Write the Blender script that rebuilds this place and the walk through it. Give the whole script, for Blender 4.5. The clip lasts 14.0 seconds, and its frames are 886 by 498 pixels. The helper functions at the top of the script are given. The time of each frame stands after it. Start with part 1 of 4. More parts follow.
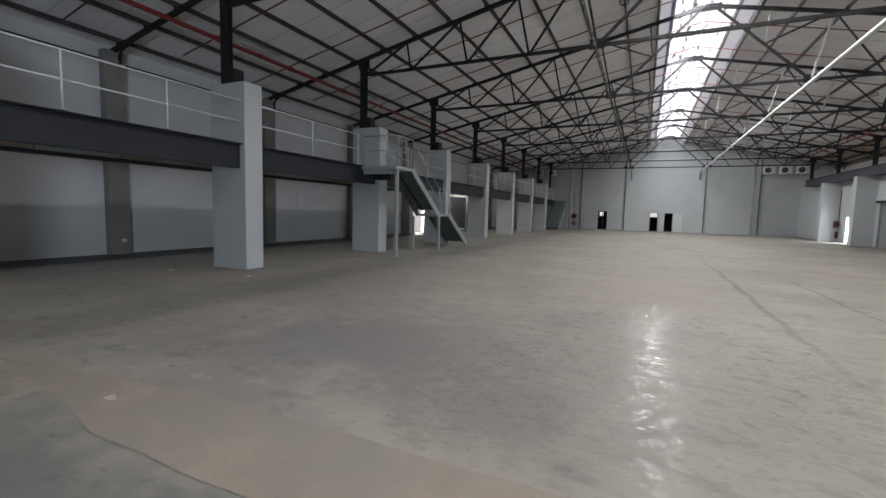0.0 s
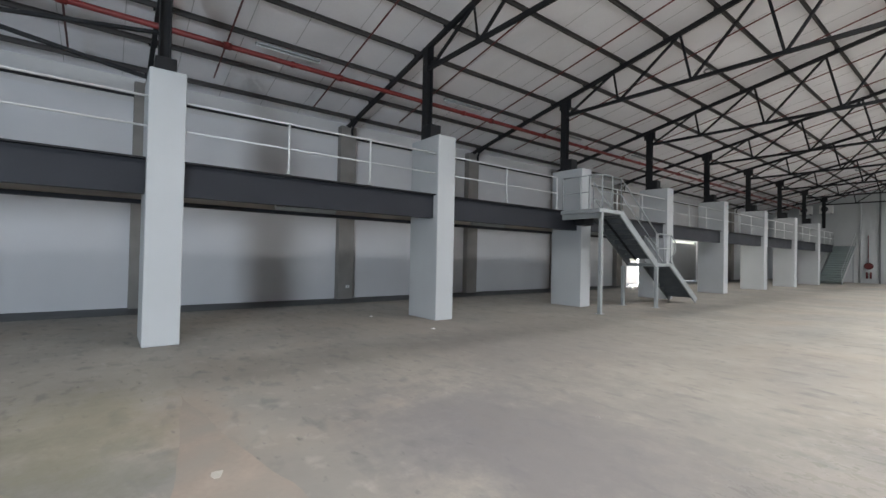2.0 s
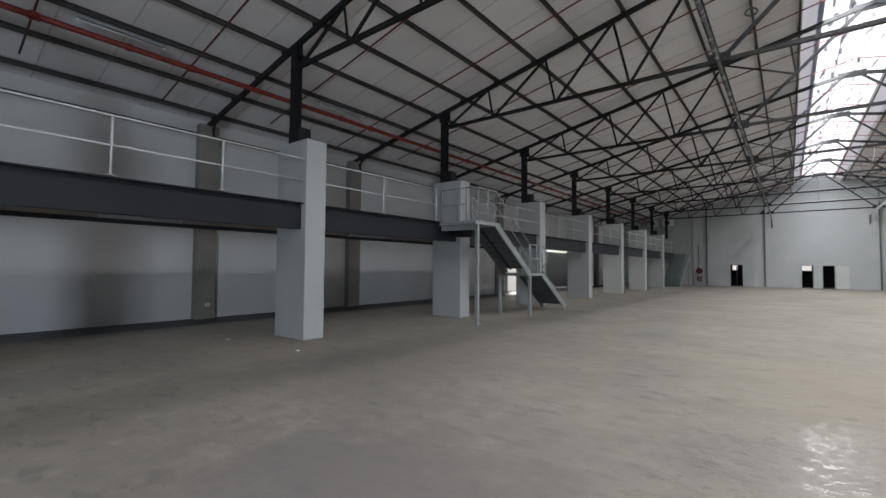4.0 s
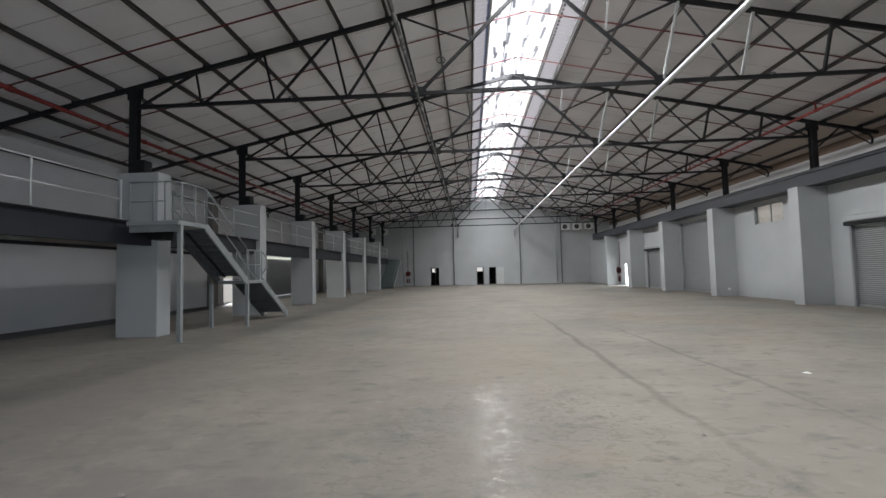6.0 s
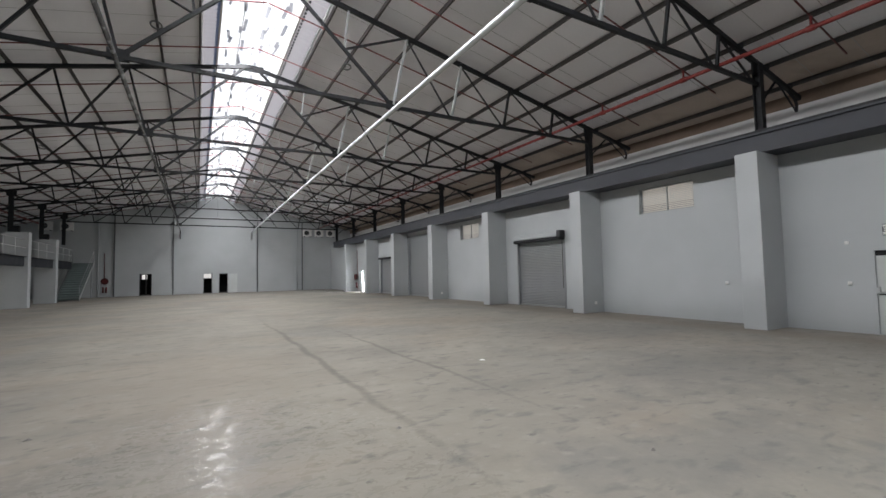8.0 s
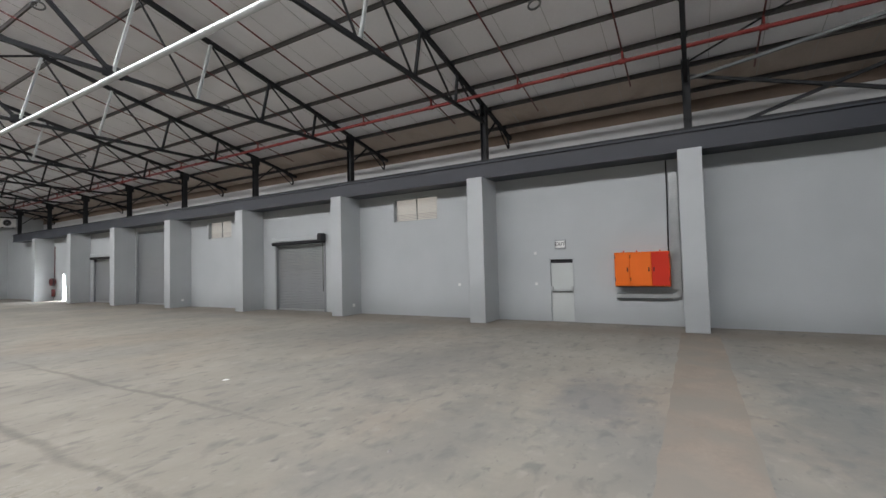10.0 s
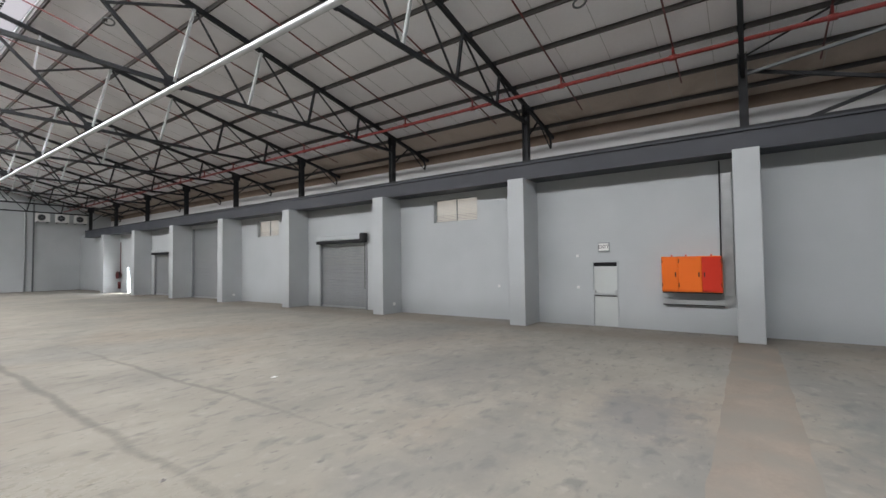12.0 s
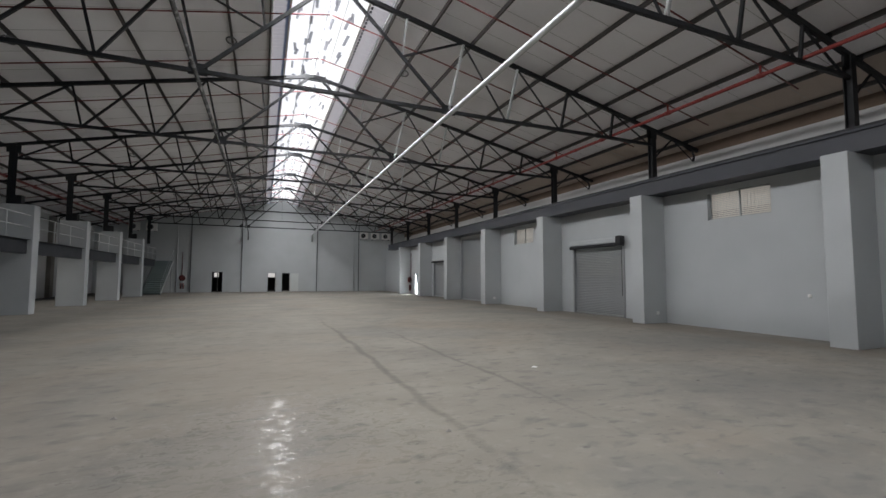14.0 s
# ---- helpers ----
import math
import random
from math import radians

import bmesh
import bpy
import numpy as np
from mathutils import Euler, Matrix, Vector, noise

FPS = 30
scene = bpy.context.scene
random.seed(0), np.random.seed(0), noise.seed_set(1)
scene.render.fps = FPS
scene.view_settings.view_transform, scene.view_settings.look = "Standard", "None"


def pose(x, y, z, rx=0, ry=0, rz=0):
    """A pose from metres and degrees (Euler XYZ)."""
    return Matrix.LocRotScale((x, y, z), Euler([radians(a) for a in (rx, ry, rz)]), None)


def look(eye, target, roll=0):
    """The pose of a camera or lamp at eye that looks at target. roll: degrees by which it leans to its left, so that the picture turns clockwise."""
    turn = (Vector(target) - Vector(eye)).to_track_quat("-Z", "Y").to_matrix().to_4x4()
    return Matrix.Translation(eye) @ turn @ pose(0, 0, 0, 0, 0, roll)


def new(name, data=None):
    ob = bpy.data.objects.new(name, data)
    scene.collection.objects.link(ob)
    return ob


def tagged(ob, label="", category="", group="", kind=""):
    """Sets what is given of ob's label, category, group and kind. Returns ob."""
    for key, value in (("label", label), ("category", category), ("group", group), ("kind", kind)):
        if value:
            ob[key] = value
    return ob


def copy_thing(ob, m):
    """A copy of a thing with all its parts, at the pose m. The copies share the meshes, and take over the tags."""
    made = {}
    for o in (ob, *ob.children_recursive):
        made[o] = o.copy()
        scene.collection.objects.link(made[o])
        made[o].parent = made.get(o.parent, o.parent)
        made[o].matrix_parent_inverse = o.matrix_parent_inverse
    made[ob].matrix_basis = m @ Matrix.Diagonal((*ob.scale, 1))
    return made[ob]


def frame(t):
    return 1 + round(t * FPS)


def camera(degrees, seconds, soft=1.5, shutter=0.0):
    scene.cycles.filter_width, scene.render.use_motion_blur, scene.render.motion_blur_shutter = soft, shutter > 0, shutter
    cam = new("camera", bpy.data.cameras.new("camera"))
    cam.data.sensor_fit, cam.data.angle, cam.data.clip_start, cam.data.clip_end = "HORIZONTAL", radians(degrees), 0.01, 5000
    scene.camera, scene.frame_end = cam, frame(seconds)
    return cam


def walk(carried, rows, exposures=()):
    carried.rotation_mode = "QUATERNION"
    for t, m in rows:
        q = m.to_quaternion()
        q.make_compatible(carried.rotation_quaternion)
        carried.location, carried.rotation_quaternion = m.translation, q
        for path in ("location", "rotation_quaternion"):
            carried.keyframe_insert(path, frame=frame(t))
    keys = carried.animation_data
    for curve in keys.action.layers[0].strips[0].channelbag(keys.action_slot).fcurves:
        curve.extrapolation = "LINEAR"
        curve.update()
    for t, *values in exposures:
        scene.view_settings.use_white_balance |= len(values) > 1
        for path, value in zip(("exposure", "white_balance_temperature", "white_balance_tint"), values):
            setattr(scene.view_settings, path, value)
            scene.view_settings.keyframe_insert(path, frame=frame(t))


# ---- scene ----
cam = camera(91.3, 14.0)
PATH = [
    (0, (0.924, -2.04, 1.639), (0.088, -0.232, 1.466), 1.5),
    (0.5, (0.779, -1.712, 1.628), (-0.522, -0.195, 1.554), 1.3),
    (1, (0.695, -1.389, 1.639), (-0.827, -0.093, 1.584), 1.8),
    (1.5, (0.545, -1.039, 1.654), (-1.022, 0.203, 1.639), 1.5),
    (2, (0.483, -0.673, 1.654), (-1.102, 0.547, 1.684), 1.2),
    (2.2, (0.469, -0.542, 1.659), (-1.129, 0.661, 1.705), 1.1),
    (2.9, (0.447, -0.185, 1.694), (-1.121, 1.054, 1.775), 0.89),
    (3.6, (0.485, -0.031, 1.743), (-0.926, 1.383, 1.825), 0.74),
    (4.3, (0.513, 0.034, 1.734), (-0.574, 1.711, 1.817), 0.2),
    (4.5, (0.514, 0.038, 1.724), (-0.448, 1.79, 1.808), 0.1),
    (5, (0.512, 0.093, 1.673), (-0.118, 1.988, 1.766), -0.7),
    (5.5, (0.539, 0.117, 1.601), (0.185, 2.083, 1.702), -1.4),
    (6, (0.623, 0.133, 1.659), (0.501, 2.126, 1.764), -1.4),
    (6.5, (0.706, 0.156, 1.648), (0.819, 2.15, 1.756), -1.7),
    (7, (0.841, 0.14, 1.599), (1.209, 2.102, 1.713), -1.6),
    (7.5, (0.907, 0.143, 1.613), (1.566, 2.028, 1.728), -1.3),
    (8, (0.947, 0.18, 1.671), (1.93, 1.918, 1.78), -1.2),
    (8.5, (0.922, 0.176, 1.689), (2.156, 1.746, 1.797), -1.4),
    (9, (0.987, 0.152, 1.699), (2.435, 1.528, 1.803), -1.5),
    (9.2, (0.995, 0.133, 1.705), (2.512, 1.432, 1.809), -1.5),
    (9.9, (1.057, 0.082, 1.816), (2.768, 1.115, 1.902), -1.48),
    (10.6, (1.087, 0.04, 1.992), (2.875, 0.934, 2.053), -1.29),
    (11.3, (1.066, 0.04, 2.05), (2.817, 1.005, 2.106), -1.0),
    (11.5, (1.051, 0.043, 2.049), (2.776, 1.053, 2.106), -0.9),
    (12, (1.014, 0.073, 1.987), (2.647, 1.225, 2.057), -0.7),
    (12.5, (0.976, 0.109, 1.94), (2.474, 1.432, 2.023), -0.5),
    (13, (0.884, 0.185, 1.84), (2.177, 1.707, 1.944), -0.3),
    (13.5, (0.878, 0.207, 1.738), (1.913, 1.914, 1.862), -0.2),
    (14, (0.957, 0.191, 1.656), (1.72, 2.036, 1.787), 0.2),
]
EXPOSURES = [(0.0, -0.13), (0.5, 0.03), (1.0, 0.22), (1.5, 0.75), (2.0, 0.76), (2.2, 0.76), (4.3, -0.15), (5.0, -0.28), (5.5, -0.2), (6.0, -0.2), (6.5, -0.12), (7.5, -0.15), (8.0, -0.2), (9.0, -0.22), (11.5, 0.42), (12.0, 0.15), (12.5, -0.5), (13.0, -0.65), (14.0, -0.52)]
walk(cam, [(t, look(eye, target, roll)) for t, eye, target, roll in PATH], EXPOSURES)

SKY_A, SKY_B, GATE_W = 5350, 270, 2100

# ---- world and light ----
world = bpy.data.worlds.new("world")
scene.world = world
world.use_nodes = True
wn = world.node_tree
sky = wn.nodes.new("ShaderNodeTexSky")
sky.sky_type = "NISHITA"
sky.sun_disc = False
sky.sun_elevation = radians(66)
sky.sun_rotation = radians(114)
wn.nodes["Background"].inputs["Strength"].default_value = 0.15
wn.links.new(sky.outputs[0], wn.nodes["Background"].inputs["Color"])


def lamp(name, kind, m, energy, color=(1, 1, 1)):
    data = bpy.data.lights.new(name, kind)
    data.energy, data.color = energy, color
    ob = new(name, data)
    ob.matrix_world = m
    return ob


sun = lamp("sun", "SUN", look((0, 0, 40), (-9, 4, 18)), 5.0, (1, 0.95, 0.87))
sun.data.angle = radians(0.5)


def window_light(name, centre, target, sx, sy, energy, color=(0.93, 0.97, 1.0)):
    ob = lamp(name, "AREA", look(centre, target), energy, color)
    ob.data.shape, ob.data.size, ob.data.size_y = "RECTANGLE", sx, sy
    return ob


# daylight through the roof light, the open gate and the side openings
window_light("skylight_west_pane", (2.06, 22.0, 9.98), (2.06 + 0.42, 22.0, 9.0), 54.0, 1.12, SKY_A, (0.985, 0.975, 0.995))
window_light("skylight_east_pane", (3.18, 22.0, 9.98), (3.18 - 0.26, 22.0, 9.0), 54.0, 1.1, SKY_B, (0.985, 0.975, 0.995))
window_light("gate_daylight", (15.05, -15.3, 2.2), (0, -9.0, 1.6), 4.2, 4.2, GATE_W, (0.76, 0.87, 1.0))
window_light("side_door_daylight", (15.1, 40.75, 1.0), (8, 40.3, 0.2), 0.6, 2.0, 170)
window_light("left_door_daylight", (-14.8, 27.2, 1.0), (-9, 28.6, 1.0), 1.6, 2.0, 130, (1, 0.96, 0.9))
window_light("left_gate_daylight", (-14.6, 33.8, 3.06), (-9, 33.8, 2.0), 5.0, 0.12, 60, (1, 0.96, 0.9))

# ---- materials ----


def material(name, color, rough=0.6, metal=0.0, vary=0.12, scale=1.5, fine=30.0, bump=0.15, spec=0.4, stain=None, stain_scale=0.35, stain_at=(0.5, 0.7)):
    """Painted or bare surface: broad and fine tone variation, optional stains, fine relief."""
    m = bpy.data.materials.new(name)
    m.use_nodes = True
    nt = m.node_tree
    p = nt.nodes["Principled BSDF"]
    p.inputs["Metallic"].default_value = metal
    p.inputs["Specular IOR Level"].default_value = spec
    geo = nt.nodes.new("ShaderNodeTexCoord")
    broad = nt.nodes.new("ShaderNodeTexNoise")
    broad.inputs["Scale"].default_value, broad.inputs["Detail"].default_value = scale, 6
    grain = nt.nodes.new("ShaderNodeTexNoise")
    grain.inputs["Scale"].default_value, grain.inputs["Detail"].default_value = fine, 3
    for n in (broad, grain):
        nt.links.new(geo.outputs["Object"], n.inputs["Vector"])
    both = nt.nodes.new("ShaderNodeMath")
    both.operation = "MULTIPLY_ADD"
    both.inputs[1].default_value = 0.3
    nt.links.new(grain.outputs[0], both.inputs[0])
    nt.links.new(broad.outputs[0], both.inputs[2])
    ramp = nt.nodes.new("ShaderNodeMapRange")
    ramp.inputs["From Min"].default_value, ramp.inputs["From Max"].default_value = 0.35, 0.95
    ramp.inputs["To Min"].default_value, ramp.inputs["To Max"].default_value = 1 - vary, 1 + vary
    nt.links.new(both.outputs[0], ramp.inputs["Value"])
    mul = nt.nodes.new("ShaderNodeVectorMath")
    mul.operation = "SCALE"
    mul.inputs[0].default_value = color
    nt.links.new(ramp.outputs[0], mul.inputs["Scale"])
    out = mul.outputs[0]
    if stain:
        sn = nt.nodes.new("ShaderNodeTexNoise")
        sn.inputs["Scale"].default_value, sn.inputs["Detail"].default_value, sn.inputs["Distortion"].default_value = stain_scale, 8, 0.6
        nt.links.new(geo.outputs["Object"], sn.inputs["Vector"])
        sr = nt.nodes.new("ShaderNodeMapRange")
        sr.inputs["From Min"].default_value, sr.inputs["From Max"].default_value = stain_at
        nt.links.new(sn.outputs[0], sr.inputs["Value"])
        mix = nt.nodes.new("ShaderNodeMix")
        mix.data_type = "RGBA"
        nt.links.new(sr.outputs[0], mix.inputs[0])
        nt.links.new(out, mix.inputs[6])
        mix.inputs[7].default_value = (*stain, 1)
        out = mix.outputs[2]
    nt.links.new(out, p.inputs["Base Color"])
    rr = nt.nodes.new("ShaderNodeMapRange")
    rr.inputs["From Min"].default_value, rr.inputs["From Max"].default_value = 0.3, 0.8
    rr.inputs["To Min"].default_value, rr.inputs["To Max"].default_value = rough - 0.08, min(1, rough + 0.08)
    nt.links.new(broad.outputs[0], rr.inputs["Value"])
    nt.links.new(rr.outputs[0], p.inputs["Roughness"])
    if bump:
        b = nt.nodes.new("ShaderNodeBump")
        b.inputs["Strength"].default_value, b.inputs["Distance"].default_value = bump, 0.01
        nt.links.new(grain.outputs[0], b.inputs["Height"])
        nt.links.new(b.outputs[0], p.inputs["Normal"])
    return m


def milky(name, color, clear):
    m = bpy.data.materials.new(name)
    m.use_nodes = True
    nt = m.node_tree
    nt.nodes.remove(nt.nodes["Principled BSDF"])
    tr, tl = (nt.nodes.new("ShaderNodeBsdf" + k) for k in ("Transparent", "Translucent"))
    mix = nt.nodes.new("ShaderNodeMixShader")
    mix.inputs[0].default_value = clear
    tl.inputs["Color"].default_value = (*color, 1)
    nt.links.new(tl.outputs[0], mix.inputs[1])
    nt.links.new(tr.outputs[0], mix.inputs[2])
    nt.links.new(mix.outputs[0], nt.nodes["Material Output"].inputs["Surface"])
    return m


def concrete_floor():
    """Worn power-floated slab: buff base, grey-green and brown stains, scuffs, gloss that comes and goes."""
    m = material("polished_concrete", (0.264, 0.246, 0.210), 0.5, 0, 0.08, 0.5, 18, 0.04, 0.042)
    nt = m.node_tree
    p = nt.nodes["Principled BSDF"]
    geo = nt.nodes["Texture Coordinate"]
    base = p.inputs["Base Color"].links[0].from_socket

    def layer(below, color, scale, lo, hi, amount, stretch=(1, 1, 1), distortion=0.8):
        mp = nt.nodes.new("ShaderNodeMapping")
        mp.inputs["Scale"].default_value = stretch
        nt.links.new(geo.outputs["Object"], mp.inputs["Vector"])
        n = nt.nodes.new("ShaderNodeTexNoise")
        n.inputs["Scale"].default_value, n.inputs["Detail"].default_value, n.inputs["Distortion"].default_value = scale, 9, distortion
        nt.links.new(mp.outputs[0], n.inputs["Vector"])
        r = nt.nodes.new("ShaderNodeMapRange")
        r.inputs["From Min"].default_value, r.inputs["From Max"].default_value, r.inputs["To Max"].default_value = lo, hi, amount
        nt.links.new(n.outputs[0], r.inputs["Value"])
        mix = nt.nodes.new("ShaderNodeMix")
        mix.data_type = "RGBA"
        nt.links.new(r.outputs[0], mix.inputs[0])
        nt.links.new(below, mix.inputs[6])
        mix.inputs[7].default_value = (*color, 1)
        return mix.outputs[2], n

    c, _ = layer(base, (0.259, 0.208, 0.162), 0.22, 0.48, 0.7, 0.5)
    c, _ = layer(c, (0.176, 0.176, 0.166), 0.3, 0.5, 0.66, 0.6, (1, 0.8, 1))
    c, _ = layer(c, (0.130, 0.126, 0.119), 0.45, 0.42, 0.82, 0.55, (0.6, 1.3, 1), 0.1)
    c, _ = layer(c, (0.300, 0.282, 0.245), 0.6, 0.48, 0.85, 0.4, (1, 1, 1), 0.1)
    c, _ = layer(c, (0.110, 0.106, 0.100), 1.1, 0.48, 0.8, 0.28, (0.7, 1.3, 1), 0.0)
    c, _ = layer(c, (0.125, 0.122, 0.118), 2.4, 0.55, 0.70, 0.6, (1.0, 1.9, 1), 0.4)
    c, _ = layer(c, (0.33, 0.31, 0.275), 3.1, 0.58, 0.74, 0.4, (1.2, 1.7, 1), 0.3)
    c, _ = layer(c, (0.09, 0.088, 0.085), 6.5, 0.63, 0.74, 0.6, (0.8, 1.6, 1), 0.2)

    def blot(below, x, y, rx, ry, color, amount, grain=2.3, rough=1.6, fade=(1.75, 1.15), sway=0.0):
        mp = nt.nodes.new("ShaderNodeMapping")
        mp.inputs["Location"].default_value = (-x / rx, -y / ry, 0)
        mp.inputs["Scale"].default_value = (1 / rx, 1 / ry, 0)
        place = geo.outputs["Object"]
        if sway:
            drift = nt.nodes.new("ShaderNodeTexNoise")
            drift.inputs["Scale"].default_value, drift.inputs["Detail"].default_value = 0.55, 4
            nt.links.new(place, drift.inputs["Vector"])
            shift = nt.nodes.new("ShaderNodeVectorMath")
            shift.operation = "MULTIPLY_ADD"
            shift.inputs[1].default_value = (sway, 0, 0)
            nt.links.new(drift.outputs["Color"], shift.inputs[0])
            nt.links.new(place, shift.inputs[2])
            place = shift.outputs[0]
        nt.links.new(place, mp.inputs["Vector"])
        far = nt.nodes.new("ShaderNodeVectorMath")
        far.operation = "LENGTH"
        nt.links.new(mp.outputs[0], far.inputs[0])
        n = nt.nodes.new("ShaderNodeTexNoise")
        n.inputs["Scale"].default_value, n.inputs["Detail"].default_value, n.inputs["Roughness"].default_value = grain, 9, 0.7
        nt.links.new(geo.outputs["Object"], n.inputs["Vector"])
        add = nt.nodes.new("ShaderNodeMath")
        add.operation = "MULTIPLY_ADD"
        add.inputs[1].default_value = rough
        nt.links.new(n.outputs[0], add.inputs[0])
        nt.links.new(far.outputs["Value"], add.inputs[2])
        r = nt.nodes.new("ShaderNodeMapRange")
        r.inputs["From Min"].default_value, r.inputs["From Max"].default_value = fade
        r.inputs["To Max"].default_value = amount
        nt.links.new(add.outputs[0], r.inputs["Value"])
        mix = nt.nodes.new("ShaderNodeMix")
        mix.data_type = "RGBA"
        nt.links.new(r.outputs[0], mix.inputs[0])
        nt.links.new(below, mix.inputs[6])
        if isinstance(color, tuple):
            mix.inputs[7].default_value = (*color, 1)
        else:
            nt.links.new(color, mix.inputs[7])
        return mix.outputs[2]

    for spot in ((-2.2, 2.4, 2.6, 1.6, (0.13, 0.125, 0.13), 0.7), (-0.3, 1.4, 1.6, 1.0, (0.12, 0.115, 0.115), 0.5), (-2.6, -1.25, 2.8, 1.3, (0.10, 0.11, 0.105), 0.75), (-4.4, 0.05, 1.3, 0.5, (0.235, 0.19, 0.15), 0.5),
                 (7.2, 1.3, 1.8, 0.9, (0.13, 0.135, 0.14), 0.55), (7.2, -1.3, 2.4, 0.9, (0.135, 0.145, 0.14), 0.6), (8.5, 4.5, 3.4, 2.0, (0.14, 0.137, 0.132), 0.5), (10.5, 8.0, 2.6, 2.4, (0.15, 0.145, 0.14), 0.45), (5.0, 2.5, 2.5, 1.0, (0.15, 0.15, 0.142), 0.45),
                 (-5.0, 6.0, 2.5, 3.0, (0.15, 0.14, 0.135), 0.4), (1.0, 9.0, 2.5, 3.5, (0.26, 0.225, 0.185), 0.4),
                 # the wide (-5.5, 6.5) blot tones down most of the west floor
                 (-4.6, -0.9, 1.9, 1.0, (0.20, 0.185, 0.125), 0.6), (-5.5, 6.5, 6.5, 6.0, (0.185, 0.165, 0.145), 0.38), (-1.5, 3.2, 3.0, 2.6, (0.16, 0.15, 0.138), 0.45), (13.6, 12.0, 0.9, 45.0, (0.21, 0.18, 0.15), 0.6),
                 (3.2, 10.5, 0.11, 10.0, (0.105, 0.099, 0.09), 0.55, 3.0, 1.7, (1.75, 1.15), 0.36), (4.78, 9.0, 0.08, 6.5, (0.105, 0.099, 0.09), 0.5, 3.0, 1.7, (1.75, 1.15), 0.36)):
        c = blot(c, *spot)
    nt.links.new(c, p.inputs["Base Color"])
    _, gloss = layer(c, (0, 0, 0), 3.0, 0.4, 0.6, 1)
    rr = nt.nodes.new("ShaderNodeMapRange")
    rr.inputs["From Min"].default_value, rr.inputs["From Max"].default_value = 0.35, 0.65
    rr.inputs["To Min"].default_value, rr.inputs["To Max"].default_value = 0.66, 0.78
    nt.links.new(gloss.outputs[0], rr.inputs["Value"])
    # one sealed and polished stretch of the slab, worn through in places
    _, scratch = layer(c, (0, 0, 0), 7.0, 0.4, 0.6, 1, (1, 1.6, 1), 1.2)
    shine = nt.nodes.new("ShaderNodeMapRange")
    shine.inputs["From Min"].default_value, shine.inputs["From Max"].default_value = 0.42, 0.54
    shine.inputs["To Min"].default_value, shine.inputs["To Max"].default_value = 0.19, 0.52
    nt.links.new(scratch.outputs[0], shine.inputs["Value"])
    worn = blot(rr.outputs[0], 1.2, 1.9, 2.1, 4.75, shine.outputs[0], 1.0, 5.5, 1.0, (1.55, 1.4))
    nt.links.new(worn, p.inputs["Roughness"])
    p.inputs["Sheen Weight"].default_value, p.inputs["Sheen Roughness"].default_value = 0.10, 0.45
    wave = nt.nodes.new("ShaderNodeTexNoise")
    wave.inputs["Scale"].default_value, wave.inputs["Detail"].default_value = 6.0, 7
    nt.links.new(geo.outputs["Object"], wave.inputs["Vector"])
    b = nt.nodes.new("ShaderNodeBump")
    b.inputs["Strength"].default_value, b.inputs["Distance"].default_value = 0.5, 0.012
    nt.links.new(wave.outputs[0], b.inputs["Height"])
    nt.links.new(p.inputs["Normal"].links[0].from_socket, b.inputs["Normal"])
    nt.links.new(b.outputs[0], p.inputs["Normal"])
    return m


WALL = material("grey_wall_paint", (0.452, 0.478, 0.488), 0.62, 0, 0.07, 0.6, 60, 0.1, 0.3)
COLUMN = material("grey_column_paint", (0.455, 0.480, 0.490), 0.6, 0, 0.06, 0.8, 60, 0.12, 0.3)
LEFTWALL = material("pale_wall_panel", (0.63, 0.64, 0.655), 0.65, 0, 0.07, 0.5, 50, 0.08, 0.3)
PILASTER = material("bare_pier", (0.25, 0.238, 0.222), 0.8, 0, 0.2, 1.2, 40, 0.3, 0.2)
SOFFIT = material("mezzanine_soffit_board", (0.42, 0.38, 0.34), 0.8, 0, 0.15, 1.0, 40, 0.2, 0.2, (0.25, 0.22, 0.19), 0.6)
UPPER = material("upper_wall_paint", (0.62, 0.62, 0.615), 0.7, 0, 0.08, 0.6, 40, 0.15, 0.3)
CHARCOAL = material("charcoal_beam_paint", (0.036, 0.040, 0.050), 0.5, 0, 0.15, 1.0, 40, 0.05, 0.4)
MEZZDARK = material("dark_mezzanine_paint", (0.026, 0.029, 0.036), 0.55, 0, 0.15, 1.0, 40, 0.05, 0.25)
PURLIN = material("dark_purlin_paint", (0.068, 0.064, 0.063), 0.6, 0, 0.2, 2.0, 40, 0.05, 0.2)
STEEL = material("dark_truss_paint", (0.018, 0.019, 0.021), 0.55, 0, 0.25, 2.0, 40, 0.06, 0.22)
GALV = material("galvanised_steel", (0.46, 0.48, 0.48), 0.38, 0.55, 0.14, 3.0, 60, 0.05, 0.5)
RAIL = material("grey_painted_steel", (0.31, 0.335, 0.34), 0.45, 0.1, 0.1, 3.0, 60, 0.05, 0.4)
TREAD = material("chequer_plate", (0.115, 0.125, 0.13), 0.5, 0.3, 0.18, 4.0, 120, 0.4, 0.4)
DARKRED = material("dull_red_branch_paint", (0.13, 0.028, 0.026), 0.5, 0, 0.2, 3, 60, 0.05, 0.3)
REELRED = material("maroon_reel_paint", (0.11, 0.02, 0.02), 0.5, 0, 0.15, 3, 60, 0.05, 0.35)
TEAL = material("teal_grey_plate", (0.16, 0.20, 0.20), 0.5, 0.1, 0.12, 1.0, 50, 0.05, 0.4)
RAIL_LIGHT = material("pale_grey_painted_steel", (0.66, 0.68, 0.68), 0.4, 0.1, 0.08, 3, 60, 0.05, 0.45)
